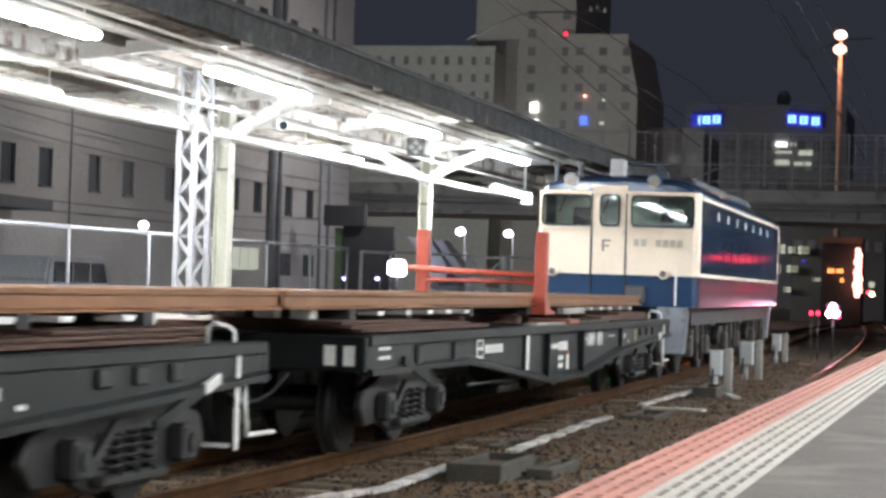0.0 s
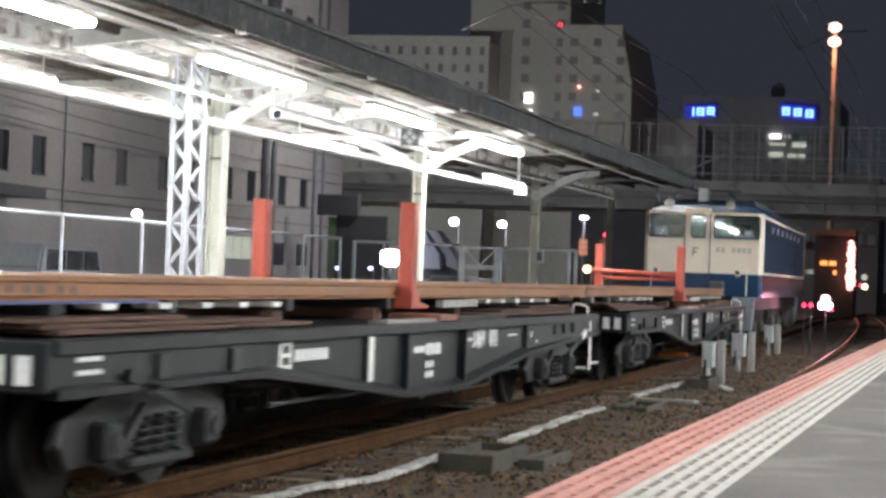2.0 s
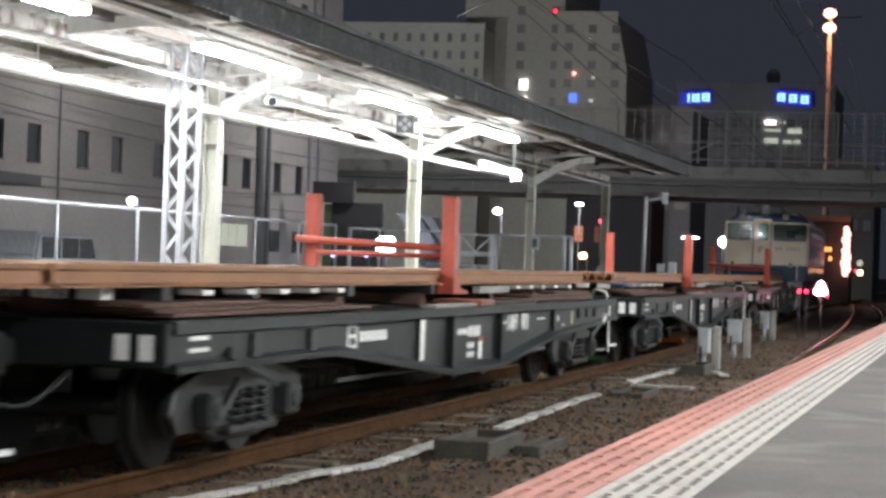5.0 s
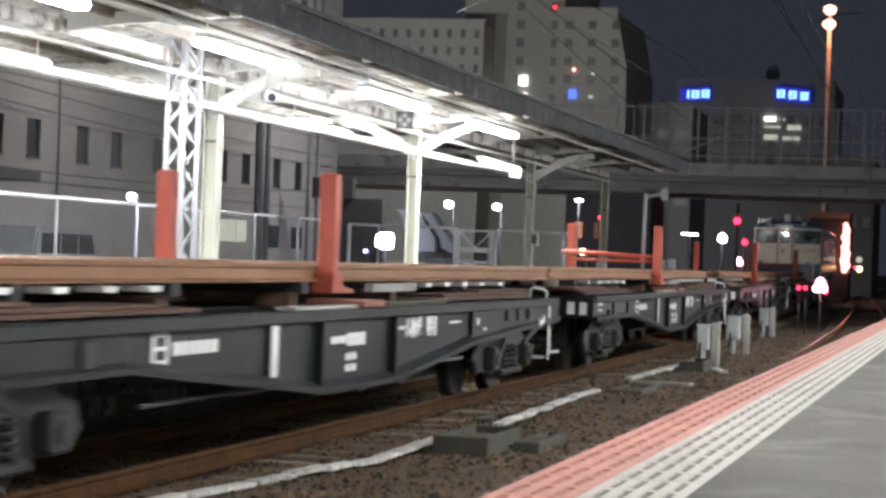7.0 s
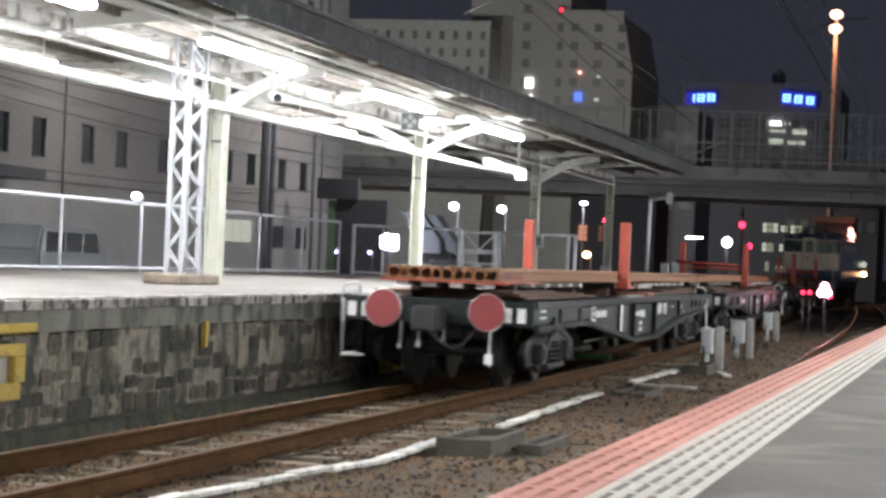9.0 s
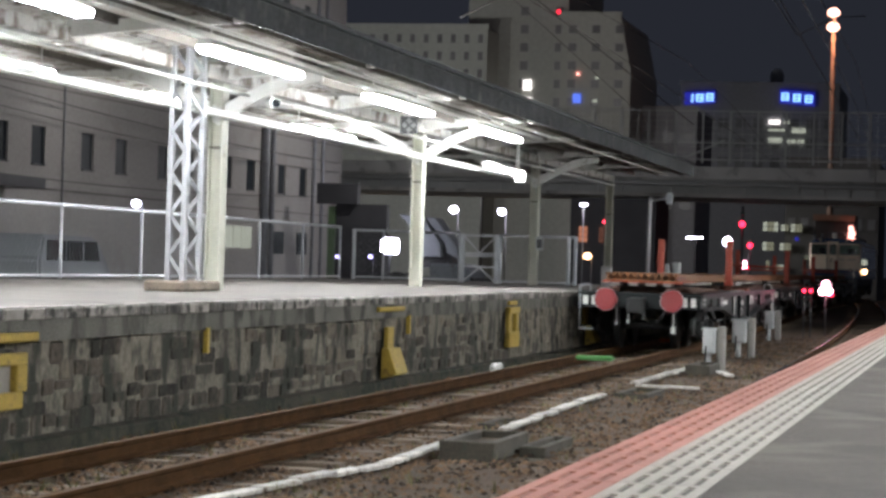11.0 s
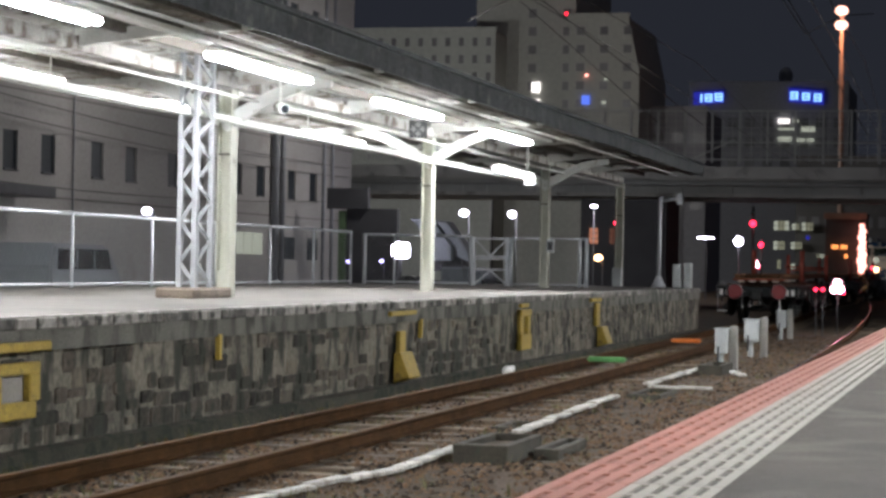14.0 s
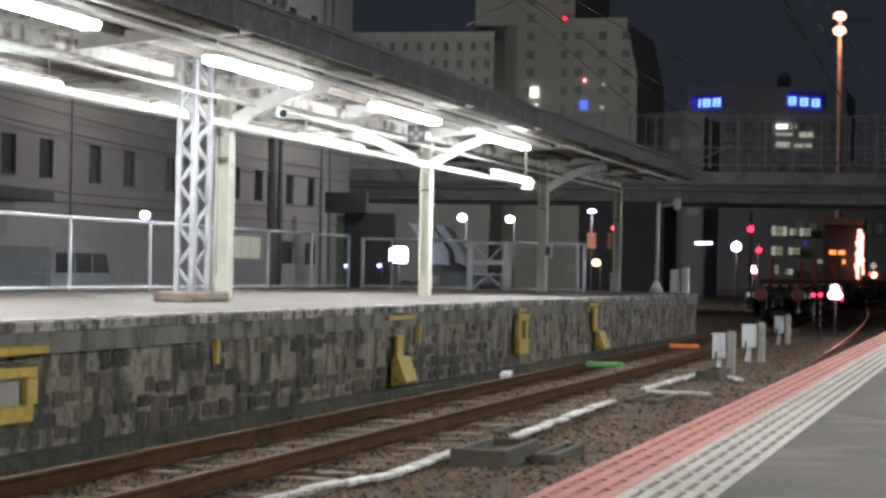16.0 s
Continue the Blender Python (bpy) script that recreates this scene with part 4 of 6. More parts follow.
# ---- lights and buildings seen under the bridge ----
def signal_post(x, y, lamps, label, h):
    s = thing("signal_post", label, "railway signal", "railway signals")
    bm = B()
    rod(bm, (x, y + 0.1, -0.2), (x, y + 0.1, h), 0.07 if y > 90 else 0.02, 8)
    part("post", bm, DARKSTEEL, s)
    for z, r, m, lab in lamps:
        bm = B()
        box(bm, x - r * 0.8, x + r * 0.8, y + 0.05, y + 0.14, z - r * 0.8, z + r * 0.8)
        hd = part("head", bm, DARKSTEEL, s)
        bm = B()
        if m is G_PINK:
            ball(bm, (x + r * 0.75, y, z - r * 0.75), r * 0.3, 10, 1)
            for dx, dz in ((-0.42, -0.35), (0.42, -0.35), (0.0, 0.5)):
                ball(bm, (x + dx * r, y, z + dz * r), r * 0.52, 10)
        else:
            ball(bm, (x, y, z), r, 12)
        part("lens", bm, [m, G_RED], hd, lab)
    return s


signal_post(-10.9, 100.5, [(3.68, 0.15, G_RED, "red signal lamp"), (4.15, 0.10, mat("dark_green_lens", (0.01, 0.05, 0.04), 0.2, bump=0), "unlit green lens")], "tall signal post with a red lamp under the bridge", 4.5)
signal_post(-13.08, 125, [(3.01, 0.16, G_RED, "red signal lamp")], "signal post with a red lamp", 3.4)
signal_post(-13.25, 124, [(1.90, 0.22, G_PINK, "pinkish signal lamp")], "low signal with a pinkish lamp", 2.3)
signal_post(-14.3, 124.5, [(3.18, 0.27, G_WHITE, "bright white lamp")], "post with a bright white lamp", 3.6)
signal_post(-4.36, 62, [(1.138, 0.215, G_PINK, "glaring pink-white lamp")], "low signal with a glaring pink-white lamp", 1.2)
signal_post(-4.80, 60.1, [(1.07, 0.055, G_RED, "small red lamp")], "low signal with a small red lamp", 0.9)
signal_post(-4.617, 60.1, [(1.075, 0.055, G_RED, "small red lamp")], "low signal with a small red lamp", 0.9)
signal_post(-0.9, 92, [(2.96, 0.12, G_REDBRIGHT, "bright red signal lamp"), (1.72, 0.12, G_REDBRIGHT, "bright red signal lamp")], "platform signal post with two bright red lamps", 3.3)
lightbar = thing("light_bar", "long white lamp on a far wall", "lamp")
bm = B()
box(bm, -16.7, -15.75, 125, 125.1, 3.31, 3.41)
bevelled(bm, 0.03, 1)
part("tube", bm, G_WHITE, lightbar)
bm = B()
rod(bm, (-16.2, 125.1, -0.2), (-16.2, 125.1, 3.3), 0.05, 6)
part("post", bm, DARKSTEEL, lightbar)
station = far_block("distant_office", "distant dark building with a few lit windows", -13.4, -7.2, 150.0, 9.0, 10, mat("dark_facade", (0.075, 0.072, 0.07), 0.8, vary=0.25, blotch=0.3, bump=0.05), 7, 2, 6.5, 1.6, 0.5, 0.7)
for x0, n, z0, z1 in ((-14.75, 4, 4.3, 4.9), (-13.55, 2, 4.35, 4.75), (-12.9, 3, 4.3, 4.8), (-14.75, 3, 3.0, 3.55), (-13.6, 3, 3.05, 3.5), (-14.5, 1, 1.7, 2.3), (-13.8, 2, 1.7, 2.05), (-11.9, 4, 2.5, 2.72)):
    for k in range(n):
        bm = B()
        box(bm, x0 + 0.25 * k, x0 + 0.25 * k + 0.2, 149.0, 149.5, z0, z1)
        part("lit_window", bm, (G_WINDOWDIM, G_WINDOWLOW, G_WINDOWLOW)[(k + int(z0 * 7)) % 3], station)
        bm = B()
        box(bm, x0 + 0.25 * k - 0.02, x0 + 0.25 * k + 0.22, 148.9, 148.98, (z0 + z1) / 2 - 0.02, (z0 + z1) / 2 + 0.03)
        part("transom", bm, DARKSTEEL, station)
shop = thing("neon_shop_front", "distant shop front with orange lettering and a red neon sign", "shop front")
bm = B()
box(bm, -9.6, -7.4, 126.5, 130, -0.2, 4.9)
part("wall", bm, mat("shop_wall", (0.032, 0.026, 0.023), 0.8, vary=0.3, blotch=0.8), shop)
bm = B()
box(bm, -9.7, -7.3, 126.3, 126.5, 4.55, 4.9)
part("canopy_edge", bm, mat("shop_edge", (0.20, 0.11, 0.07), 0.8), shop)
for x, z in ((-9.15, 2.97), (-8.95, 2.97), (-8.65, 2.97), (-8.45, 2.97), (-8.42, 2.45)):
    bm = B()
    box(bm, x - 0.085, x + 0.085, 126.2, 126.28, z - 0.12, z + 0.12)
    part("display", bm, G_ORANGE, shop, "orange glowing display block")
for i, (z, r) in enumerate(((4.15, 0.16), (3.85, 0.22), (3.5, 0.24), (3.2, 0.2), (2.9, 0.24), (2.55, 0.26), (2.2, 0.28), (1.9, 0.26), (1.65, 0.18))):
    bm = B()
    ball(bm, (-7.55 + 0.05 * (i % 2), 126.0, z), r, 10)
    part("neon", bm, G_NEON, shop, "red-white neon sign block")
for x, z, r, m in ((-6.75, 2.25, 0.18, G_WINDOWDIM), (-6.72, 1.72, 0.16, G_WARM), (-6.95, 1.8, 0.09, G_RED), (-10.56, 3.46, 0.12, G_BLUESIGN)):
    bm = B()
    ball(bm, (x, 126.0, z), r, 10)
    part("lamp", bm, m, shop)
dark = thing("orange_lit_windows", "two dim orange windows of a dark house", "house")
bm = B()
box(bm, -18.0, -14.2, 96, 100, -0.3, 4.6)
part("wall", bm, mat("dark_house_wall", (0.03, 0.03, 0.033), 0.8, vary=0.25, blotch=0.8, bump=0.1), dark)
for x, lit in ((-17.4, True), (-16.5, False)):
    for dx in (-0.1, 0.1):
        for z in (2.72, 2.96, 3.2):
            bm = B()
            box(bm, x + dx - 0.08, x + dx + 0.08, 95.9, 95.98, z - 0.1, z + 0.1)
            part("window", bm, mat("dim_orange", (0.02, 0.02, 0.02), glow=(1.0, 0.38, 0.22), glow_strength=0.12) if lit else mat("faint_orange", (0.02, 0.02, 0.02), glow=(1.0, 0.35, 0.2), glow_strength=0.025), dark)

# ---- platform end: pole with a lamp arm, cabinets ----
pole = thing("arm_pole", "grey steel pole with a short arm at the platform end", "pole", at=pose(-8.75, 58.0, PZ))
bm = B()
rod(bm, (0, 0, 0.25), (0.02, 0, 2.4), 0.05, 10)
part("shaft", bm, FENCEM, pole)
bm = B()
rod(bm, (0, 0, 0), (0, 0, 0.3), 0.2, 12, 0.06)
part("foot", bm, FENCEM, pole)
bm = B()
rod(bm, (0.02, 0, 2.28), (0.5, 0, 2.36), 0.035, 8)
box(bm, 0.45, 0.6, -0.06, 0.06, 2.2, 2.5)
part("arm", bm, FENCEM, pole)
for x, w_, h in ((-8.3, 0.22, 0.62), (-8.02, 0.2, 0.66), (-9.9, 0.25, 0.5)):
    cb = thing("grey_cabinet", "pale grey equipment cabinet at the platform end", "cabinet", "equipment cabinets", at=pose(x, 58.3, PZ))
    bm = B()
    box(bm, -w_ / 2, w_ / 2, -0.15, 0.15, 0, h)
    bevelled(bm, 0.015, 1)
    part("case", bm, CABINET, cb)
    bm = B()
    box(bm, -w_ / 2 + 0.03, w_ / 2 - 0.03, -0.158, -0.152, 0.06, h - 0.05)
    part("door", bm, CABINET, cb)

# ---- things hung under the canopy ----
sign = thing("diamond_marker", "square black marker with four white diamonds", "sign", at=pose(-9.4, 35.37, 3.80, 0, 0, 12))
bm = B()
box(bm, -0.15, 0.15, -0.02, 0.02, -0.15, 0.15)
bevelled(bm, 0.012, 1)
part("board", bm, RUBBER, sign)
for dx, dz in ((0, 0.075), (0, -0.075), (0.075, 0), (-0.075, 0)):
    bm = B()
    prism(bm, [(dx - 0.055, dz), (dx, dz - 0.055), (dx + 0.055, dz), (dx, dz + 0.055)], "y", -0.026, -0.021)
    part("diamond", bm, mat("diamond_grey", (0.11, 0.11, 0.107), 0.7, vary=0.1, bump=0), sign)
bm = B()
rod(bm, (0, 0, 0.15), (0, 0, 0.5), 0.015, 6)
part("hanger", bm, STEELWHITE, sign)
cctv = thing("security_camera", "white security camera under the canopy", "security camera", at=pose(-9.4, 28.31, 3.64))
bm = B()
rod(bm, (-0.12, 0.14, 0.0), (0.05, -0.12, -0.03), 0.075, 14)
part("body", bm, STEELWHITE, cctv)
bm = B()
rod(bm, (0.05, -0.12, -0.03), (0.062, -0.138, -0.032), 0.06, 14)
part("lens", bm, DARKGLASS, cctv)
bm = B()
rod(bm, (-0.1, 0.12, 0.06), (-0.1, 0.12, 0.62), 0.02, 8)
part("bracket", bm, STEELWHITE, cctv)
hang = thing("hanging_lamp", "bright lamp hung on a rod at the canopy lights' end", "ceiling lamp", at=pose(-9.4, 41.2, 3.38))
bm = B()
rod(bm, (0, 0.1, 0.03), (0, 3.1, 0.03), 0.045, 8)
part("tube", bm, TUBE, hang)
bm = B()
prism(bm, [(-0.1, 0.06), (0.1, 0.06), (0.04, 0.13), (-0.04, 0.13)], "y", 0, 3.2)
part("housing", bm, STEELWHITE, hang)
bm = B()
rod(bm, (0, 2.95, 0.1), (0, 2.95, 0.96), 0.03, 8)
part("rod", bm, STEELWHITE, hang)
bm = B()
box(bm, -0.11, 0.11, 3.18, 3.22, -0.14, 0.1)
part("end_plate", bm, MARKWHITE, hang)
for x, z in ((-8.6, 4.12), (-10.05, 3.78)):
    cond = thing("conduit", "slim conduit pipe along the canopy", "conduit", "canopy conduits")
    bm = B()
    rod(bm, (x, CY0, z), (x, 60, z), 0.022, 8)
    part("pipe", bm, STEELWHITE, cond)

# ---- beside the tracks ----
def trough_run(pts, label):
    tr = thing("cable_trough", label, "cable trough", "cable troughs")
    rg = random.Random(int(pts[0][1] * 10))
    for a, b in zip(pts, pts[1:]):
        va, vb = Vector(a), Vector(b)
        n = max(1, round((vb - va).length / 0.6))
        for k in range(n):
            p, q = va.lerp(vb, k / n), va.lerp(vb, (k + 0.975) / n)
            dx, dz = rg.uniform(-0.015, 0.015), rg.uniform(-0.012, 0.01)
            p, q = p + Vector((dx, 0, dz)), q + Vector((dx + rg.uniform(-0.012, 0.012), 0, dz + rg.uniform(-0.01, 0.01)))
            bm = B()
            bar(bm, p, q, 0.125, 0.035)
            bevelled(bm, 0.006, 1)
            part("lid", bm, LID, tr)


trough_run([(-5.38, 12.5, -0.15), (-5.16, 15.4, -0.15), (-4.98, 16.7, -0.15), (-4.84, 17.8, -0.15), (-4.86, 18.9, -0.15), (-4.93, 20.1, -0.15)], "pale concrete cable trough lids lying on the ballast")
trough_run([(-4.75, 22.0, -0.13), (-4.89, 28.7, -0.13)], "pale concrete cable trough lids lying on the ballast")
trough_run([(-4.97, 32.0, -0.13), (-4.91, 39.5, -0.13)], "pale concrete cable trough lids lying on the ballast")
trough_run([(-4.9, 31.8, -0.14), (-3.95, 31.3, -0.14)], "short pale concrete cable trough branch")
trough_run([(-4.25, 36.6, -0.13), (-3.95, 35.4, -0.13)], "short pale concrete cable trough branch")


def pit_box(x, y, w, d, h, label):
    pb = thing("cable_pit", label, "cable pit", "cable pits", at=pose(x, y, -0.25))
    t = 0.07
    for x0, x1, y0, y1 in ((-w / 2, w / 2, -d / 2, -d / 2 + t), (-w / 2, w / 2, d / 2 - t, d / 2), (-w / 2, -w / 2 + t, -d / 2 + t, d / 2 - t), (w / 2 - t, w / 2, -d / 2 + t, d / 2 - t)):
        bm = B()
        box(bm, x0, x1, y0, y1, 0, h)
        bevelled(bm, 0.01, 1)
        part("side", bm, OLDBOX, pb)
    bm = B()
    box(bm, -w / 2 + t, w / 2 - t, -d / 2 + t, d / 2 - t, 0, h - 0.07)
    part("fill", bm, GROUND, pb)


pit_box(-4.42, 19.7, 0.5, 1.5, 0.22, "weathered open concrete cable pit between the tracks")
pit_box(-3.96, 20.3, 0.24, 1.4, 0.15, "small weathered concrete pit beside the larger one")
pit_box(-5.0, 23.3, 0.4, 1.0, 0.1, "low weathered concrete pit")
pit_box(-4.55, 29.8, 0.45, 1.6, 0.13, "low weathered concrete pit")
pit_box(-4.62, 37.2, 0.4, 1.6, 0.22, "low weathered concrete pit under a cabinet")


def trackside_cabinet(x, y, h, w, label):
    tc_ = thing("trackside_cabinet", label, "trackside cabinet", "trackside cabinets", at=pose(x, y, -0.2))
    bm = B()
    box(bm, -w / 2, w / 2, -0.16, 0.16, h * 0.42, h)
    bevelled(bm, 0.02, 1)
    part("case", bm, CABINET, tc_)
    bm = B()
    box(bm, -w / 2 + 0.02, w / 2 - 0.02, -0.172, -0.162, h * 0.45, h - 0.04)
    part("door", bm, CABINET, tc_)
    bm = B()
    box(bm, -w / 2 - 0.02, w / 2 + 0.02, -0.19, 0.18, h, h + 0.025)
    part("lid", bm, CABINET, tc_)
    bm = B()
    rod(bm, (-0.02, 0, 0), (-0.02, 0, h * 0.42), 0.055, 8)
    part("stand", bm, CABINET, tc_)
    bm = B()
    box(bm, w / 2 + 0.02, w / 2 + 0.16, 0.1, 0.26, 0, h + 0.06)
    bevelled(bm, 0.02, 1)
    part("concrete_post", bm, TROUGH, tc_, "pale concrete post beside the case")
    bm = B()
    rod(bm, (-w * 0.2, -0.18, h * 0.2), (-w * 0.2, -0.18, h * 0.6), 0.02, 6)
    part("cable_tail", bm, RUBBER, tc_)


trackside_cabinet(-4.66, 38.3, 0.72, 0.2, "grey trackside cabinet on a stand with a concrete post")
trackside_cabinet(-4.78, 44.2, 0.76, 0.27, "grey trackside cabinet on a stand with a concrete post")
trackside_cabinet(-5.36, 56.5, 0.72, 0.22, "grey trackside cabinet on a stand with a concrete post")
debris = thing("white_plastic_bottle", "crumpled white plastic litter beside the rail", "litter", at=pose(-7.15, 32.4, -0.02))
bm = B()
ball(bm, (0, 0, 0), 0.085, 10, squash=0.9)
ball(bm, (0.05, 0.08, 0.03), 0.05, 8)
part("bottle", bm, MARKWHITE, debris)
for nm, x, y, m, lab in (("green_strip", -6.3, 36.2, GREENP, "green plastic cover lying across the rail"), ("orange_strip", -6.45, 46.8, ORANGEP, "orange plastic cover lying across the rail")):
    st = thing(nm, lab, "plastic cover", at=pose(x, y, 0.03))
    bm = B()
    box(bm, -0.32, 0.32, -0.12, 0.12, -0.04, 0.04)
    bevelled(bm, 0.03, 2)
    part("cover", bm, m, st)

# yellow fittings on the platform wall
def wall_fitting(y, parts_, label):
    wf = thing("yellow_fitting", label, "wall fitting", "yellow wall fittings", at=pose(PX, y, 0))
    for nm, x0, x1, y0, y1, z0, z1 in parts_:
        bm = B()
        box(bm, x0, x1, y0, y1, z0, z1)
        bevelled(bm, 0.012, 1)
        part(nm, bm, YELLOW, wf)


wall_fitting(16.5, [("plate", 0.0, 0.06, -0.6, 0.62, 0.78, 0.86), ("rung", 0.04, 0.10, -0.6, 0.32, 0.60, 0.70), ("rung", 0.04, 0.10, -0.6, 0.25, 0.24, 0.38), ("upright", 0.03, 0.10, 0.12, 0.32, 0.38, 0.60), ("upright", 0.03, 0.10, -0.6, -0.4, 0.38, 0.60)], "yellow painted step bracket on the stone wall")
backing = thing("backing_plate", "pale worn plate inside the yellow step bracket", "plate", at=pose(PX, 16.5, 0))
bm = B()
box(bm, -0.02, 0.028, -0.4, 0.13, 0.36, 0.62)
part("panel", bm, TROUGH, backing)
wall_fitting(28.4, [("plate", 0.0, 0.05, -0.6, 0.7, 0.87, 0.93), ("upright", 0.0, 0.06, -0.2, 0.1, 0.36, 0.66)], "yellow painted bracket with an angled foot on the stone wall")
kick = thing("yellow_fitting", "yellow angled steel foot against the stone wall", "wall fitting", "yellow wall fittings", at=pose(PX, 28.4, 0))
bm = B()
prism(bm, [(0.0, -0.02), (0.22, 0.05), (0.10, 0.38), (0.0, 0.38)], "y", -0.3, 0.3)
bevelled(bm, 0.01, 1)
part("foot", bm, YELLOW, kick)
wall_fitting(36.0, [("plate", 0.0, 0.05, -0.1, 0.5, 0.86, 0.93), ("upright", 0.0, 0.07, -0.25, 0.0, 0.3, 0.83), ("upright", 0.0, 0.07, 0.35, 0.55, 0.3, 0.83), ("rung", 0.0, 0.09, -0.25, 0.55, 0.16, 0.42), ("rung", 0.0, 0.09, -0.25, 0.55, 0.72, 0.83)], "yellow painted step frame on the stone wall")
wall_fitting(43.0, [("plate", 0.0, 0.05, -0.6, 0.5, 0.88, 0.95), ("upright", 0.0, 0.06, -0.1, 0.3, 0.4, 0.85)], "yellow painted bracket on the stone wall")
kick2 = copy_thing(kick, pose(PX, 43.6, 0.0))
for y in (21.37, 29.5):
    ms = thing("yellow_mark", "thin yellow painted mark on the stone wall", "painted mark", "yellow marks", at=pose(PX, y, 0))
    bm = B()
    box(bm, -0.03, 0.02, -0.035, 0.035, 0.54, 0.8)
    part("stripe", bm, YELLOW, ms)

# ---- overhead wires and a registration arm ----
for pts, r in (([(-16.85, 80, 11.63), (-13.77, 104.36, 8.43)], 0.025), ([(-19.5, 80, 13.2), (-15.9, 104.36, 8.52)], 0.018), ([(-7.75, 80, 11.7), (-6.0, 104.36, 7.87)], 0.022), ([(-8.6, 80, 12.6), (-6.9, 80, 10.1)], 0.022), ([(-6.9, 80, 10.1), (-5.6, 80, 10.75), (-4.5, 80, 10.8)], 0.018), ([(-19.4, 80, 10.7), (-17.6, 80, 11.6), (-16.9, 80, 11.72), (-14.0, 80, 11.8)], 0.03)):
    ow = thing("overhead_wire", "thin overhead line wire against the night sky", "overhead wire", "overhead wires")
    bm = B()
    sweep(bm, pts, r, 6)
    part("strand", bm, WIREM, ow)
for cx in (track_x, track2_x):
    ow = thing("contact_wire", "contact wire above the railway track", "overhead wire", "overhead wires")
    for z, sag in ((5.25, 0.0), (6.1, 0.5)):
        bm = B()
        sweep(bm, [(cx(y), y, z - sag * math.sin((y + 40) / 45 * 3.1416) ** 2) for y in [-40 + 11 * k for k in range(25)]], 0.008, 5)
        part("strand", bm, WIREM, ow)

for k, (x, z) in enumerate(((-14.75, 11.75), (-14.5, 11.85), (-14.2, 11.72))):
    ins = thing("insulator", "small white ribbed insulator on the overhead line", "insulator", "insulators")
    bm = B()
    for q in range(4):
        rod(bm, (x, 80, z + q * 0.05), (x, 80, z + q * 0.05 + 0.03), 0.07, 10)
        rod(bm, (x, 80, z + q * 0.05), (x, 80, z + q * 0.05 + 0.05), 0.035, 8)
    part("body", bm, STEELWHITE, ins)

# weeds at the foot of the wall and between the rails
bm = B()
rng = random.Random(21)
for k in range(420):
    y = 13 + 34 * rng.random() ** 1.4
    x = rng.choice((PX + 0.08 + 0.12 * rng.random(), rng.uniform(-6.75, -5.9), rng.uniform(-5.4, -3.6)))
    for b in range(5):
        a = rng.random() * 6.28
        h = rng.uniform(0.04, 0.13)
        dx, dy = math.cos(a), math.sin(a)
        p = Vector((x + 0.03 * dx, y + 0.03 * dy, -0.2))
        v = [bm.verts.new(p + Vector((-dy * 0.006, dx * 0.006, 0))), bm.verts.new(p + Vector((dy * 0.006, -dx * 0.006, 0))), bm.verts.new(p + Vector((dx * h * 0.6, dy * h * 0.6, h)))]
        bm.faces.new(v)
tagged(new("weeds", mesh_of("weeds", bm, mat("dry_weeds", (0.13, 0.125, 0.05), 0.8, vary=0.3, per_island=0.8, bump=0))), "sparse dry weeds among the ballast", "weeds", "", "stuff")

# added lamps on unseen posts: light for the walls of the far buildings
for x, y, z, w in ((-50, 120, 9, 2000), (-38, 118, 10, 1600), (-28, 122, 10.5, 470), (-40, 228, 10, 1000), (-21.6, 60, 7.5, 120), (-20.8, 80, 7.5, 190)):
    sl = thing("street_lamp", "added lamp on a tall unseen post in the town", "street lamp", "town street lamps")
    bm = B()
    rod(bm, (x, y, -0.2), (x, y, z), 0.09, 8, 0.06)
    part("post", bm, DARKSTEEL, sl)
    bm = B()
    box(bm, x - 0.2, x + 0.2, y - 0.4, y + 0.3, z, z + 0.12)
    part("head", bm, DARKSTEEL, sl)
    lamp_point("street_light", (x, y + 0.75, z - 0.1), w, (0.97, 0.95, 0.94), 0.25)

# ---- the freight train ----
PITCH = 20.7


def frame_side(bm, x0, x1):
    """The fish-bellied side girder of a wagon."""
    prism(bm, [(-9.0, 0.76), (-5.3, 0.76), (-1.1, 0.42), (1.2, 0.42), (4.3, 0.66), (9.0, 0.82), (9.0, 1.08), (-9.0, 1.08)], "x", x0, x1)


def wheelset(parent, y):
    ws = thing("wheelset", "", "")
    ws.parent = parent
    ws.matrix_basis = pose(0, y, 0.43)
    bm = B()
    rod(bm, (-0.72, 0, 0), (0.72, 0, 0), 0.075, 10)
    part("axle", bm, BOGIE, ws)
    for s in (-1, 1):
        bm = B()
        rod(bm, (s * 0.50, 0, 0), (s * 0.62, 0, 0), 0.43, 24)
        rod(bm, (s * 0.485, 0, 0), (s * 0.515, 0, 0), 0.455, 24)
        rod(bm, (s * 0.60, 0, 0), (s * 0.635, 0, 0), 0.33, 20)
        part("wheel", bm, BOGIE, ws)
    return ws


WHEELS = []


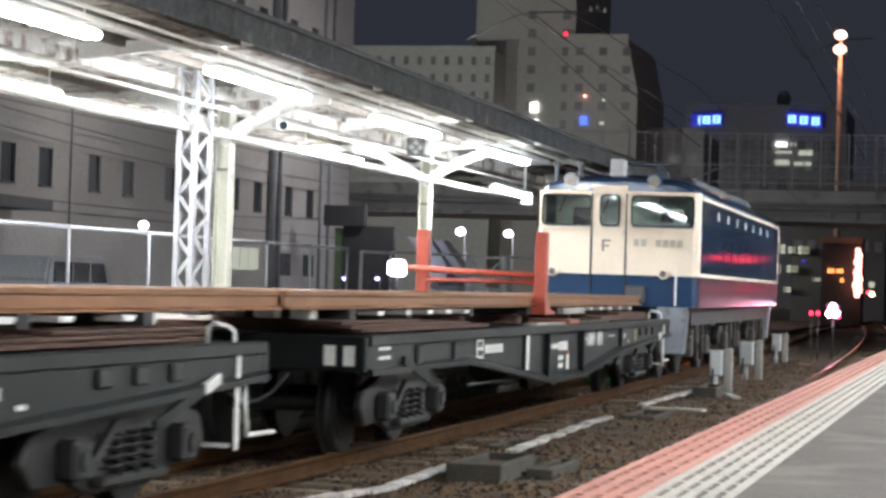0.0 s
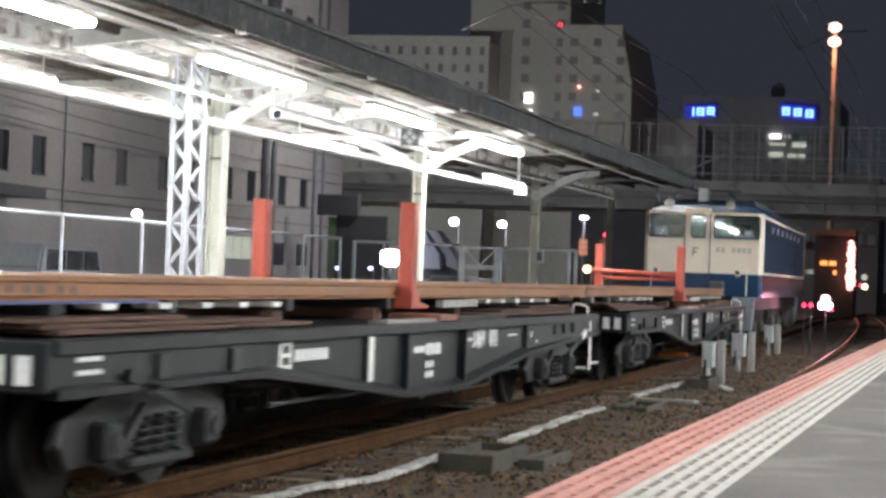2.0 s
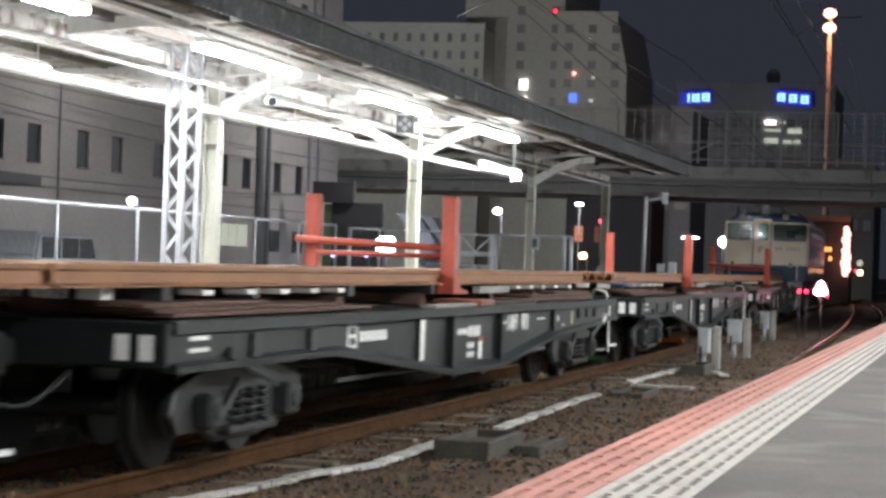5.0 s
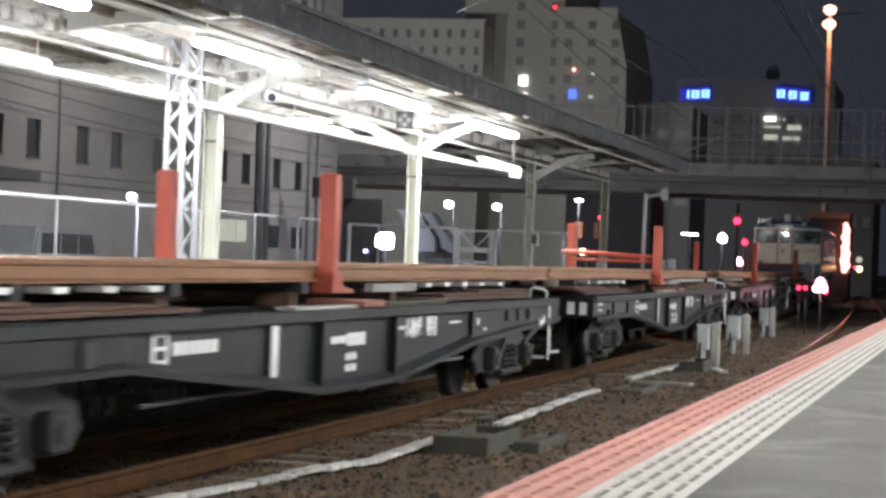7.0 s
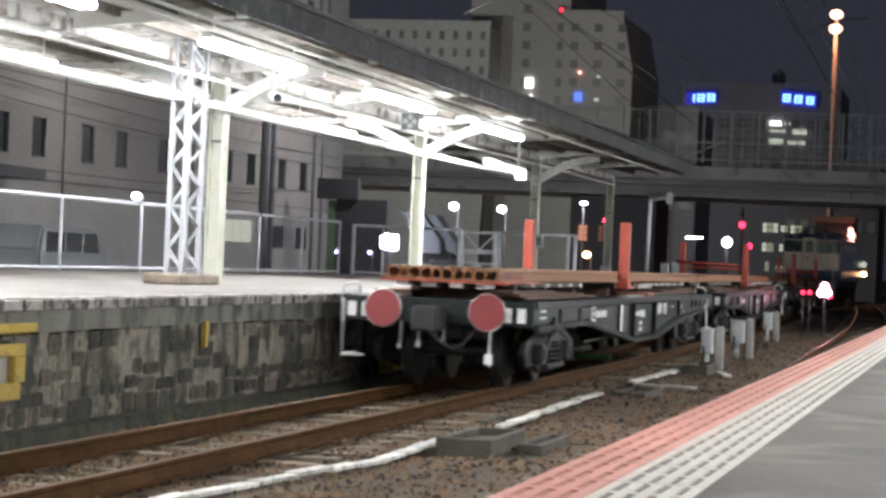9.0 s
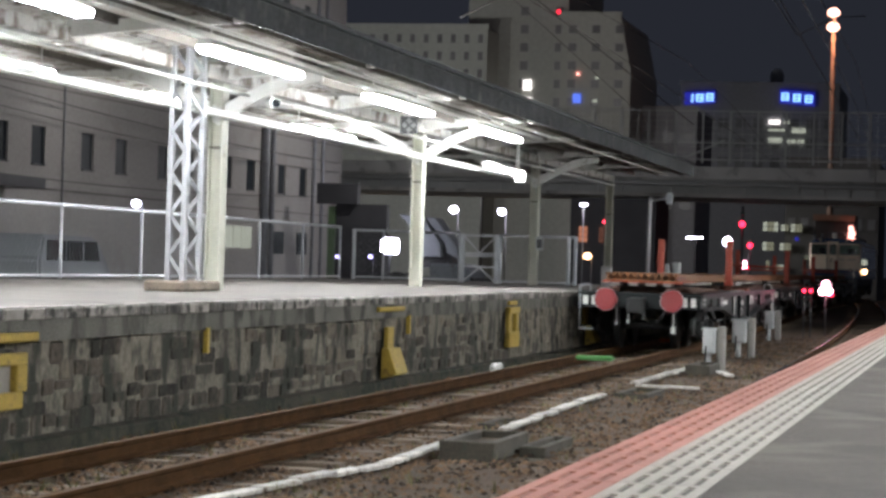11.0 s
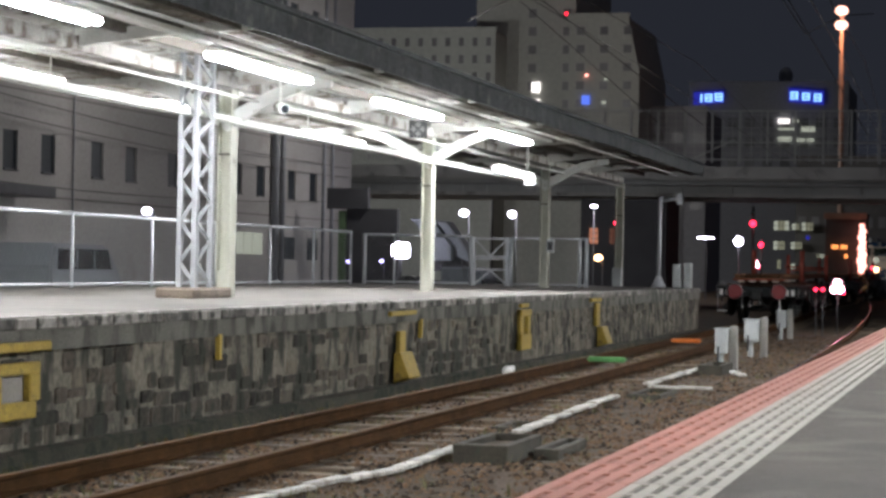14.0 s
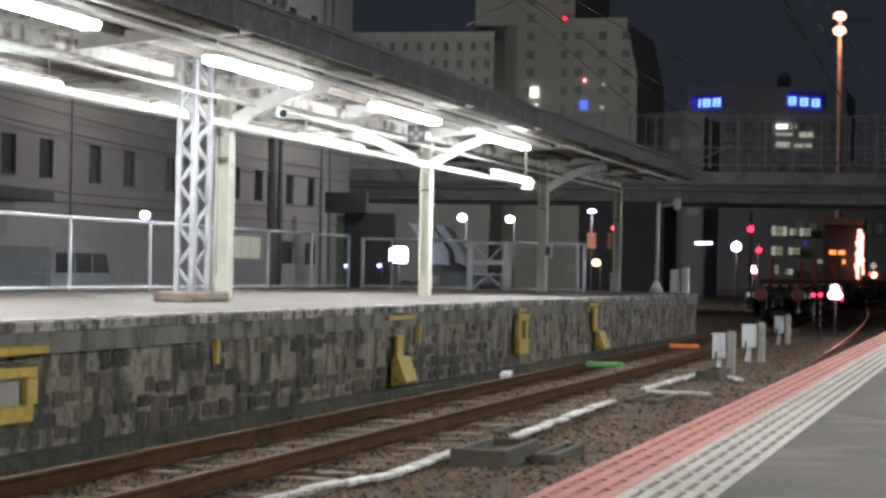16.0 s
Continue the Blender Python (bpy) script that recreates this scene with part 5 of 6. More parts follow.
def bogie_parts(wagon, yb):
    for dy in (-0.9, 0.9):
        WHEELS.append(wheelset(wagon, yb + dy))
    for s in (-1, 1):
        bm = B()
        prism(bm, [(yb + dy, z) for dy, z in ((-1.5, 0.42), (-1.4, 0.60), (-1.0, 0.68), (-0.6, 0.75), (0.6, 0.75), (1.0, 0.68), (1.4, 0.60), (1.5, 0.42), (1.35, 0.27), (0.8, 0.30), (0.5, 0.18), (-0.5, 0.18), (-0.8, 0.30), (-1.35, 0.27))], "x", s * 0.86, s * 0.95)
        bevelled(bm, 0.02, 1)
        part("bogie_frame", bm, BOGIE, wagon)
        # flat black plate on the frame paints in the shaded opening behind the springs
        bm = B()
        prism(bm, [(yb - 0.5, 0.30), (yb + 0.5, 0.30), (yb + 0.42, 0.56), (yb - 0.42, 0.56)], "x", *sorted((s * 0.945, s * 0.957)))
        part("spring_pocket", bm, RUBBER, wagon)
        bm = B()
        box(bm, *sorted((s * 0.95, s * 1.06)), yb - 0.55, yb + 0.55, 0.23, 0.30)
        bevelled(bm, 0.02, 1)
        part("spring_plank", bm, BOGIE, wagon)
        for dy in (-0.9, 0.9):
            bm = B()
            box(bm, min(s * 0.94, s * 1.08), max(s * 0.94, s * 1.08), yb + dy - 0.13, yb + dy + 0.13, 0.30, 0.56)
            bevelled(bm, 0.03, 1)
            part("axle_box", bm, BOGIE, wagon)
            bm = B()
            rod(bm, (s * 1.07, yb + dy, 0.43), (s * 1.10, yb + dy, 0.43), 0.07, 12)
            part("axle_cap", bm, BOGIE, wagon)
        for dy in (-0.28, 0.0, 0.28):
            bm = B()
            sweep(bm, [(s * 0.98 + 0.07 * math.cos(k * 0.9), yb + dy + 0.07 * math.sin(k * 0.9), 0.30 + k * 0.0082) for k in range(32)], 0.016, 5)
            part("spring", bm, BOGIE, wagon)
        bm = B()
        bar(bm, (s * 1.02, yb - 0.75, 0.33), (s * 1.02, yb - 0.3, 0.62), 0.04, 0.07)
        part("brake_lever", bm, BOGIE, wagon)


def marking(wagon, text, y, z, size):
    """White lettering on the near side girder."""
    cu = bpy.data.curves.new("lettering", "FONT")
    cu.body, cu.size, cu.extrude, cu.offset = text, size, 0.001, 0.007
    tmp = bpy.data.objects.new("lettering", cu)
    scene.collection.objects.link(tmp)
    dg = bpy.context.evaluated_depsgraph_get()
    me = bpy.data.meshes.new_from_object(tmp.evaluated_get(dg))
    bpy.data.objects.remove(tmp)
    me.materials.clear()
    me.materials.append(MARKWHITE)
    ob = new("lettering", me)
    ob.parent = wagon
    ob.matrix_basis = Matrix.Translation((1.126, y, z)) @ Matrix(((0, 0, 1, 0), (1, 0, 0, 0), (0, 1, 0, 0), (0, 0, 0, 1)))
    return tagged(ob, "white painted lettering")


def bars(wagon, rects, label="white painted marking", proud=0.0):
    for y0, y1, z0, z1 in rects:
        bm = B()
        box(bm, 1.121 + proud, 1.126 + proud, y0, y1, z0, z1)
        part("marking", bm, MARKWHITE, wagon, label)


def make_wagon(with_bar, label):
    w = thing("rail_wagon", label, "flat wagon", "freight wagons")
    for s in (-1, 1):
        bm = B()
        frame_side(bm, *sorted((s * 1.09, s * 1.122)))
        part("side_girder", bm, WAGON, w)
        for pts in ([(4.32, 0.67), (9.0, 0.83), (9.0, 1.0), (4.32, 1.0)], [(-9.0, 0.77), (-5.3, 0.77), (-5.3, 1.0), (-9.0, 1.0)]):
            bm = B()
            prism(bm, pts, "x", *sorted((s * 1.12, s * 1.165)))
            part("end_plate", bm, WAGON, w)
        bm = B()
        box(bm, *sorted((s * 1.09, s * 1.195)), -9.0, 9.0, 0.995, 1.092)
        bevelled(bm, 0.012, 1)
        part("side_sill", bm, WAGON, w)
        bm = B()
        low = [(-9, 0.76), (-5.3, 0.76), (-1.1, 0.42), (1.2, 0.42), (4.3, 0.66), (9, 0.82)]
        loops = [[bm.verts.new((s * x, y, z + dz)) for x, dz in ((1.10, 0.10), (1.215, 0.035), (1.215, -0.01), (1.10, -0.01))] for y, z in low]
        for a, b in zip(loops, loops[1:]):
            for q in range(4):
                bm.faces.new((a[q], a[(q + 1) % 4], b[(q + 1) % 4], b[q]))
        bm.faces.new(loops[0])
        bm.faces.new(loops[-1])
        part("bottom_flange", bm, WAGON, w)
        for y in (-1.1, 1.18):
            bm = B()
            box(bm, *sorted((s * 1.12, s * 1.19)), y - 0.035, y + 0.035, 0.46, 1.0)
            part("rib", bm, WAGON, w)
        for y in (-7.3, -5.9, 6.0, 6.6, 7.2):
            bm = B()
            box(bm, *sorted((s * 1.163, s * 1.20)), y - 0.10, y + 0.10, 0.86 if y > 0 else 0.80, 0.985)
            bevelled(bm, 0.015, 1)
            part("bracket", bm, BOGIE, w)
    for x in (-0.35, 0.35):
        bm = B()
        frame_side(bm, x - 0.06, x + 0.06)
        part("centre_sill", bm, WAGON, w)
    bm = B()
    box(bm, -1.15, 1.15, -9.0, 9.0, 1.0, 1.075)
    part("deck", bm, WAGON, w)
    for s in (-1, 1):
        bm = B()
        box(bm, -1.17, 1.17, min(s * 8.98, s * 9.1), max(s * 8.98, s * 9.1), 0.78, 1.08)
        bevelled(bm, 0.015, 1)
        part("end_beam", bm, WAGON, w)
        bm = B()
        shank, head = (10.55, 10.98) if s > 0 else (9.35, 9.7)
        box(bm, -0.11, 0.11, *sorted((s * 9.05, s * shank)), 0.76, 0.95)
        box(bm, -0.16, 0.16, *sorted((s * (shank - 0.05), s * head)), 0.70, 0.99)
        bevelled(bm, 0.03, 1)
        part("coupler", bm, BOGIE, w)
        bm = B()
        sweep(bm, [(0.5 - 0.35 * k / 8, s * (9.1 + 0.9 * k / 8), 0.74 - 0.22 * math.sin(k / 8 * 3.1416)) for k in range(9)], 0.016, 6)
        part("brake_hose", bm, RUBBER, w)
        # step ladder at one corner of each end, painted white
        bm = B()
        x = s * 1.13
        if s < 0:
            rod(bm, (x, s * 9.13, 0.34), (x, s * 9.13, 1.03), 0.016, 8)
            part("step_stem", bm, LATTICE, w)
            bm = B()
        else:
            box(bm, x + 0.045, x + 0.062, 8.36, 8.42, 0.34, 1.03)
        if s < 0:
            rod(bm, (x, s * 9.13, 0.37), (x - s * 0.06, s * 8.75, 0.37), 0.022, 8)
        ys = 8.39 if s > 0 else -9.13
        bar(bm, (x, ys, 0.37), (x - s * 0.28, ys + s * 0.03, 0.37), 0.05, 0.03)
        part("step", bm, MARKWHITE, w, "white-painted corner step")
        if s > 0:
            bm = B()
            sweep(bm, [(1.12, 8.72, 0.85), (1.12, 8.75, 0.62), (1.12, 8.80, 0.42), (1.12, 9.4, 0.41)], 0.02, 6)
            part("stirrup", bm, MARKWHITE, w, "white-painted stirrup step")
        bm = B()
        yg = 8.45 if s > 0 else -9.14
        sweep(bm, [(x, yg, 1.08), (x, yg, 1.17), (x - s * 0.04, yg, 1.2), (x - s * 0.16, yg, 1.22), (x - s * 0.2, yg, 1.19), (x - s * 0.2, yg, 1.08)], 0.016, 6)
        part("grab_handle", bm, MARKWHITE if s > 0 else LATTICE, w, "painted grab handle")
        for sx in (-1, 1):
            for k in range(2):
                if s < 0:
                    bm = B()
                    box(bm, *sorted((sx * 1.164, sx * 1.169)), -8.66, -8.28, 0.955 - 0.08 * k, 0.985 - 0.08 * k)
                    part("marking", bm, MARKWHITE, w, "thin white painted line")
                bm = B()
                xx = sx * (1.03 - 0.17 * k)
                box(bm, xx - 0.05, xx + 0.05, *sorted((s * 9.102, s * 9.108)), 0.83, 1.0)
                part("marking", bm, MARKWHITE, w, "white painted corner marking")
            bm = B()
            bar(bm, (sx * 1.2, s * 6.8, 0.60), (sx * 1.2, s * 7.95, 0.86), 0.03, 0.07)
            lever = part("release_lever", bm, WAGON, w)
            if s > 0:
                bm = B()
                bar(bm, (sx * 1.205, 7.66, 0.795), (sx * 1.205, 7.95, 0.86), 0.035, 0.075)
                part("lever_tip", bm, MARKWHITE, lever, "white-painted lever tip")
    for yb in (-6.9, 6.9):
        bogie_parts(w, yb)
    # underframe gear
    bm = B()
    rod(bm, (0.75, -2.6, 0.62), (0.75, -1.5, 0.62), 0.2, 16)
    part("air_tank", bm, BOGIE, w)
    bm = B()
    rod(bm, (1.0, -4.6, 0.5), (1.0, 4.6, 0.5), 0.018, 6)
    part("brake_rod", bm, BOGIE, w)
    # load bolsters and pads
    for y in (-7.9, -5.9, -3.2, -0.1, 3.2, 5.9, 7.9):
        bm = B()
        box(bm, -0.6, 0.6, y - 0.12, y + 0.12, 1.075, 1.2)
        bevelled(bm, 0.015, 1)
        part("bolster", bm, BOLSTER, w)
        bm = B()
        box(bm, -0.7, 0.7, y - 0.09, y + 0.09, 1.2, 1.296)
        part("packing", bm, RUBBER, w)
    for s in (-1, 1):
        for x0, x1, y0, y1, z0, z1 in ((0.50, 0.93, 3.3, 8.4, 1.095, 1.125), (0.44, 0.90, 4.1, 8.6, 1.132, 1.160), (0.48, 0.84, 6.0, 8.7, 1.166, 1.194), (-0.9, -0.45, 3.3, 8.6, 1.10, 1.16)):
            bm = B()
            box(bm, x0, x1, *sorted((s * y0, s * y1)), z0, z1)
            bevelled(bm, 0.006, 1)
            part("slide_plate", bm, BOLSTER, w, "rust-brown slide plate")
        for yc in (3.85, 4.65, 5.45, 6.3, 7.3):
            bm = B()
            prism(bm, [(s * yc - 0.09, 1.238), (s * yc + 0.09, 1.238), (s * yc + 0.13, 1.278), (s * yc - 0.13, 1.278)], "x", 0.60, 0.80)
            part("clamp", bm, MARKWHITE, w, "pale clamp plate")
    for x in (-0.5, -0.17, 0.17, 0.5):
        bm = B()
        box(bm, x - 0.09, x + 0.09, -8.82, -8.62, 1.21, 1.285)
        part("clamp", bm, MARKWHITE, w, "pale clamp plate")
    bm = B()
    box(bm, 0.72, 0.80, 1.7, 3.3, 1.2, 1.278)
    part("side_board", bm, TROUGH, w, "pale worn side board")
    bm = B()
    box(bm, 1.02, 1.185, -1.9, -0.1, 1.094, 1.12)
    part("side_board", bm, TROUGH, w, "pale worn side board")
    bm = B()
    box(bm, 0.95, 1.19, 0.8, 3.0, 1.094, 1.125)
    part("side_board", bm, OLDBOX, w, "dull worn side board")
    # stakes
    for s in (-1, 1):
        x, yo = (0.76, -0.1) if s > 0 else (-0.84, 0.14)
        bm = B()
        box(bm, x - 0.075, x + 0.075, yo + 0.36, yo + 0.54, 1.2, 2.24)
        bevelled(bm, 0.012, 1)
        part("stake", bm, STAKE, w, "red-painted steel stake")
        bm = B()
        prism(bm, [(yo + y, z) for y, z in ((0.30, 1.20), (0.98, 1.20), (0.94, 1.235), (0.66, 1.26), (0.58, 1.37), (0.33, 1.37))], "x", x - 0.09, x + 0.09)
        part("stake_foot", bm, STAKE, w)
        bm = B()
        box(bm, *sorted((s * 0.7, s * 1.225)), -0.08, 0.6, 1.094, 1.155)
        bevelled(bm, 0.012, 1)
        part("stake_base", bm, mat("stake_base_faded", (0.24, 0.085, 0.055), 0.7, vary=0.3, blotch=4, bump=0.2), w, "faded red stake base plate")
    if with_bar:
        bm = B()
        rod(bm, (-0.98, 0.38, 1.74), (0.82, 0.38, 1.68), 0.04, 8)
        rod(bm, (-0.75, 0.42, 1.60), (0.72, 0.42, 1.60), 0.028, 8)
        part("cross_bar", bm, STAKE, w, "red-painted cross bar between the stakes")
    # load of long rails, side by side
    prof = [(-0.064, 0), (0.064, 0), (0.064, 0.012), (0.011, 0.03), (0.009, 0.105), (0.033, 0.118), (0.033, 0.148), (0.027, 0.153), (-0.027, 0.153), (-0.033, 0.148), (-0.033, 0.118), (-0.009, 0.105), (-0.011, 0.03), (-0.064, 0.012)]
    return w, prof


def load_rails(w, prof, y0, y1, holes, plank):
    bm = B()
    prism(bm, prof, "y", y0, y1)
    me = mesh_of("long_rail", bm, LOADRAIL)
    for i in range(11):
        shared("long_rail", me, w, -0.66 + i * 0.132, 0.05 * math.sin(i * 2.1), 1.297)
    if holes:
        for y in (0.15, 0.35, 0.6, 0.8, 1.1, 1.3):
            bm = B()
            rod(bm, (0.665, y0 + y, 1.365), (0.682, y0 + y, 1.365), 0.03, 10)
            part("bolt_hole", bm, DARKSTEEL, w)
        bm = B()
        box(bm, 0.55, 0.74, y0 + 0.03, y0 + 2.6, 1.277, 1.2955)
        part("end_plank", bm, plank, w, "painted plank under the rail ends")


WAGONS = []
for k, (bar_on, digits) in enumerate(((True, "5281"), (False, "5282"), (True, "5263"), (False, "5264"))):
    lab = "dark grey wagon with long brown rails, " + ("red stakes and cross bar" if bar_on else "red stakes and tail discs" if k == 3 else "red stakes")
    w, prof = make_wagon(bar_on, lab)
    marking(w, "レール輸送", 1.28, 0.805, 0.205)
    marking(w, "専用", 2.50, 0.805, 0.205)
    bars(w, [(-4.73, -4.43, 0.76, 0.985)])
    bm = B()
    box(bm, 1.1265, 1.1285, -4.67, -4.49, 0.90, 0.96)
    part("marking", bm, WAGON, w)
    bm = B()
    box(bm, 1.1265, 1.1285, -4.67, -4.49, 0.81, 0.87)
    part("marking", bm, WAGON, w)
    bars(w, [(-4.34 + 0.15 * i, -4.22 + 0.15 * i, 0.83, 0.92) for i in range(6)])
    bars(w, [(-2.36, -2.20, 0.60, 0.985)], "white destination board", 0.035)
    bm = B()
    box(bm, 1.12, 1.153, -2.39, -2.12, 0.58, 0.99)
    part("board_holder", bm, BOGIE, w)
    bars(w, [(-0.68 + 0.15 * i, -0.56 + 0.15 * i, 0.80, 0.86) for i in range(3)] + [(-0.21 + 0.145 * i, -0.10 + 0.145 * i, 0.77, 0.88) for i in range(4)])
    bars(w, [(-0.24, -0.10, 0.65, 0.71), (-0.07, 0.07, 0.65, 0.71), (-0.24, -0.10, 0.555, 0.615), (-0.07, 0.07, 0.555, 0.615)])
    bars(w, [(3.46, 3.93, 0.885, 0.905)])
    bars(w, [(4.5, 4.61, 0.85, 0.92), (4.83, 4.95, 0.785, 0.815)], "small white plate", 0.045)
    if k in (0, 2):
        bars(w, [(0.28, 0.46, 0.53, 0.71)], "small white tag", 0.0)
        bm = B()
        box(bm, 1.121, 1.128, 0.28, 0.46, 0.712, 0.76)
        part("tag_band", bm, STAKE, w, "red band above the white tag")
        bm = B()
        box(bm, 1.164, 1.172, 5.47, 5.59, 0.80, 0.96)
        part("tag", bm, mat("faded_yellow_tag", (0.5, 0.45, 0.25), 0.6, vary=0.1, bump=0), w, "faded yellow tag")
    load_rails(w, prof, -8.9 if k in (1, 3) else -9.85, 10.7 if k in (1, 3) else 8.95, k in (1, 3), STAKE if k == 3 else mat("plank_blue_paint", (0.03, 0.06, 0.20), 0.5, vary=0.2, bump=0.1))
    if k == 3:
        for x in (-0.63, 0.63):
            bm = B()
            rod(bm, (x, -9.16, 0.94), (x, -9.19, 0.94), 0.215, 28)
            disc = part("tail_disc", bm, DISCRED, w, "round red tail disc")
            bm = B()
            for i in range(28):
                a, b = i * 6.2832 / 28, (i + 1) * 6.2832 / 28
                rod(bm, (x + 0.218 * math.cos(a), -9.175, 0.94 + 0.218 * math.sin(a)), (x + 0.218 * math.cos(b), -9.175, 0.94 + 0.218 * math.sin(b)), 0.012, 5)
            part("rim", bm, CHROME, disc)
        bm = B()
        box(bm, 0.672, 0.679, -8.88, -7.4, 1.32, 1.41)
        part("end_paint", bm, mat("faded_red_paint", (0.20, 0.055, 0.03), 0.7, vary=0.4, blotch=5, bump=0.2), w, "faded red paint on the rail ends")
        for x, z, r in ((0.66, 0.38, 0.045), (-0.2, 0.52, 0.025), (-0.42, 0.49, 0.022), (0.1, 0.6, 0.022)):
            bm = B()
            box(bm, x - r, x + r, -9.16, -9.12, z - r * 1.2, z + r * 1.6)
            rod(bm, (x, -9.1, z), (x, -9.1, 0.8), 0.014, 6)
            bevelled(bm, 0.005, 1)
            part("air_cock", bm, MARKWHITE if r > 0.03 else CHROME, w, "pale brake pipe cock")
        bm = B()
        box(bm, -0.74, 0.78, -8.93, -8.72, 1.268, 1.296)
        part("end_plank", bm, STAKE, w, "red-painted plank under the rail ends")
    WAGONS.append(w)

# ---- electric locomotive: origin under its rear cab face, body towards +y ----
loco = thing("electric_locomotive", "blue and cream electric locomotive at the head of the train", "locomotive")
LL = 17.2


def rounded(x0, x1, z0, z1, r):
    """A rectangle with rounded corners."""
    pts = []
    for cx, cz, a0 in ((x1 - r, z0 + r, -90), (x1 - r, z1 - r, 0), (x0 + r, z1 - r, 90), (x0 + r, z0 + r, 180)):
        for k in range(4):
            a = radians(a0 + 30 * k)
            pts.append((cx + r * math.cos(a), cz + r * math.sin(a)))
    return pts


def outline(w0, w1, z0, z1, zr, n=6):
    """Cross section with a rounded roof."""
    pts = [(-w0, z0), (w0, z0), (w0, z1)]
    for i in range(1, n):
        a = math.pi * i / n
        pts.append((w1 * math.cos(a), z1 + (zr - z1) * math.sin(a) ** 0.7))
    pts.append((-w0, z1))
    return pts


CAB = 0.5  # how far the cream front wraps round the corner
bm = B()
prism(bm, [(-1.40, 1.86), (1.40, 1.86), (1.40, 2.62), (-1.40, 2.62)], "y", CAB, LL - CAB)
prism(bm, [(-1.40, 2.62), (1.40, 2.62), (1.40, 3.22), (-1.40, 3.22)], "y", 1.62, LL - 1.62)
for y0, y1 in ((CAB, 1.62), (LL - 1.62, LL - CAB)):
    for x0, x1 in ((-1.40, -1.35), (1.35, 1.40)):
        box(bm, x0, x1, y0, y1, 2.62, 3.22)
part("body_side", bm, BLUE, loco, "deep blue painted body side")
bm = B()
prism(bm, [(-1.40, 1.27), (1.40, 1.27), (1.40, 1.80), (-1.40, 1.80)], "y", CAB, LL - CAB)
part("lower_side", bm, LOWSIDE, loco, "dull dark grey lower body side")
bm = B()
box(bm, -1.406, 1.406, CAB, LL - CAB, 1.80, 1.862)
part("stripe", bm, CREAM, loco, "cream waist stripe")
bm = B()
box(bm, 1.40, 1.43, CAB, LL - CAB, 3.13, 3.19)
box(bm, -1.43, -1.40, CAB, LL - CAB, 3.13, 3.19)
part("rain_gutter", bm, CREAM, loco, "pale rain gutter")


def ring(bm, outer, inner, y0, y1):
    """A frame between two outlines of equal count, y0 to y1 deep."""
    n = len(outer)
    rows = [[bm.verts.new((x, y, z)) for x, z in pts] for pts, y in ((outer, y0), (inner, y0), (inner, y1), (outer, y1))]
    for a, b in zip(rows, rows[1:] + rows[:1]):
        for i in range(n):
            bm.faces.new((a[i], a[(i + 1) % n], b[(i + 1) % n], b[i]))


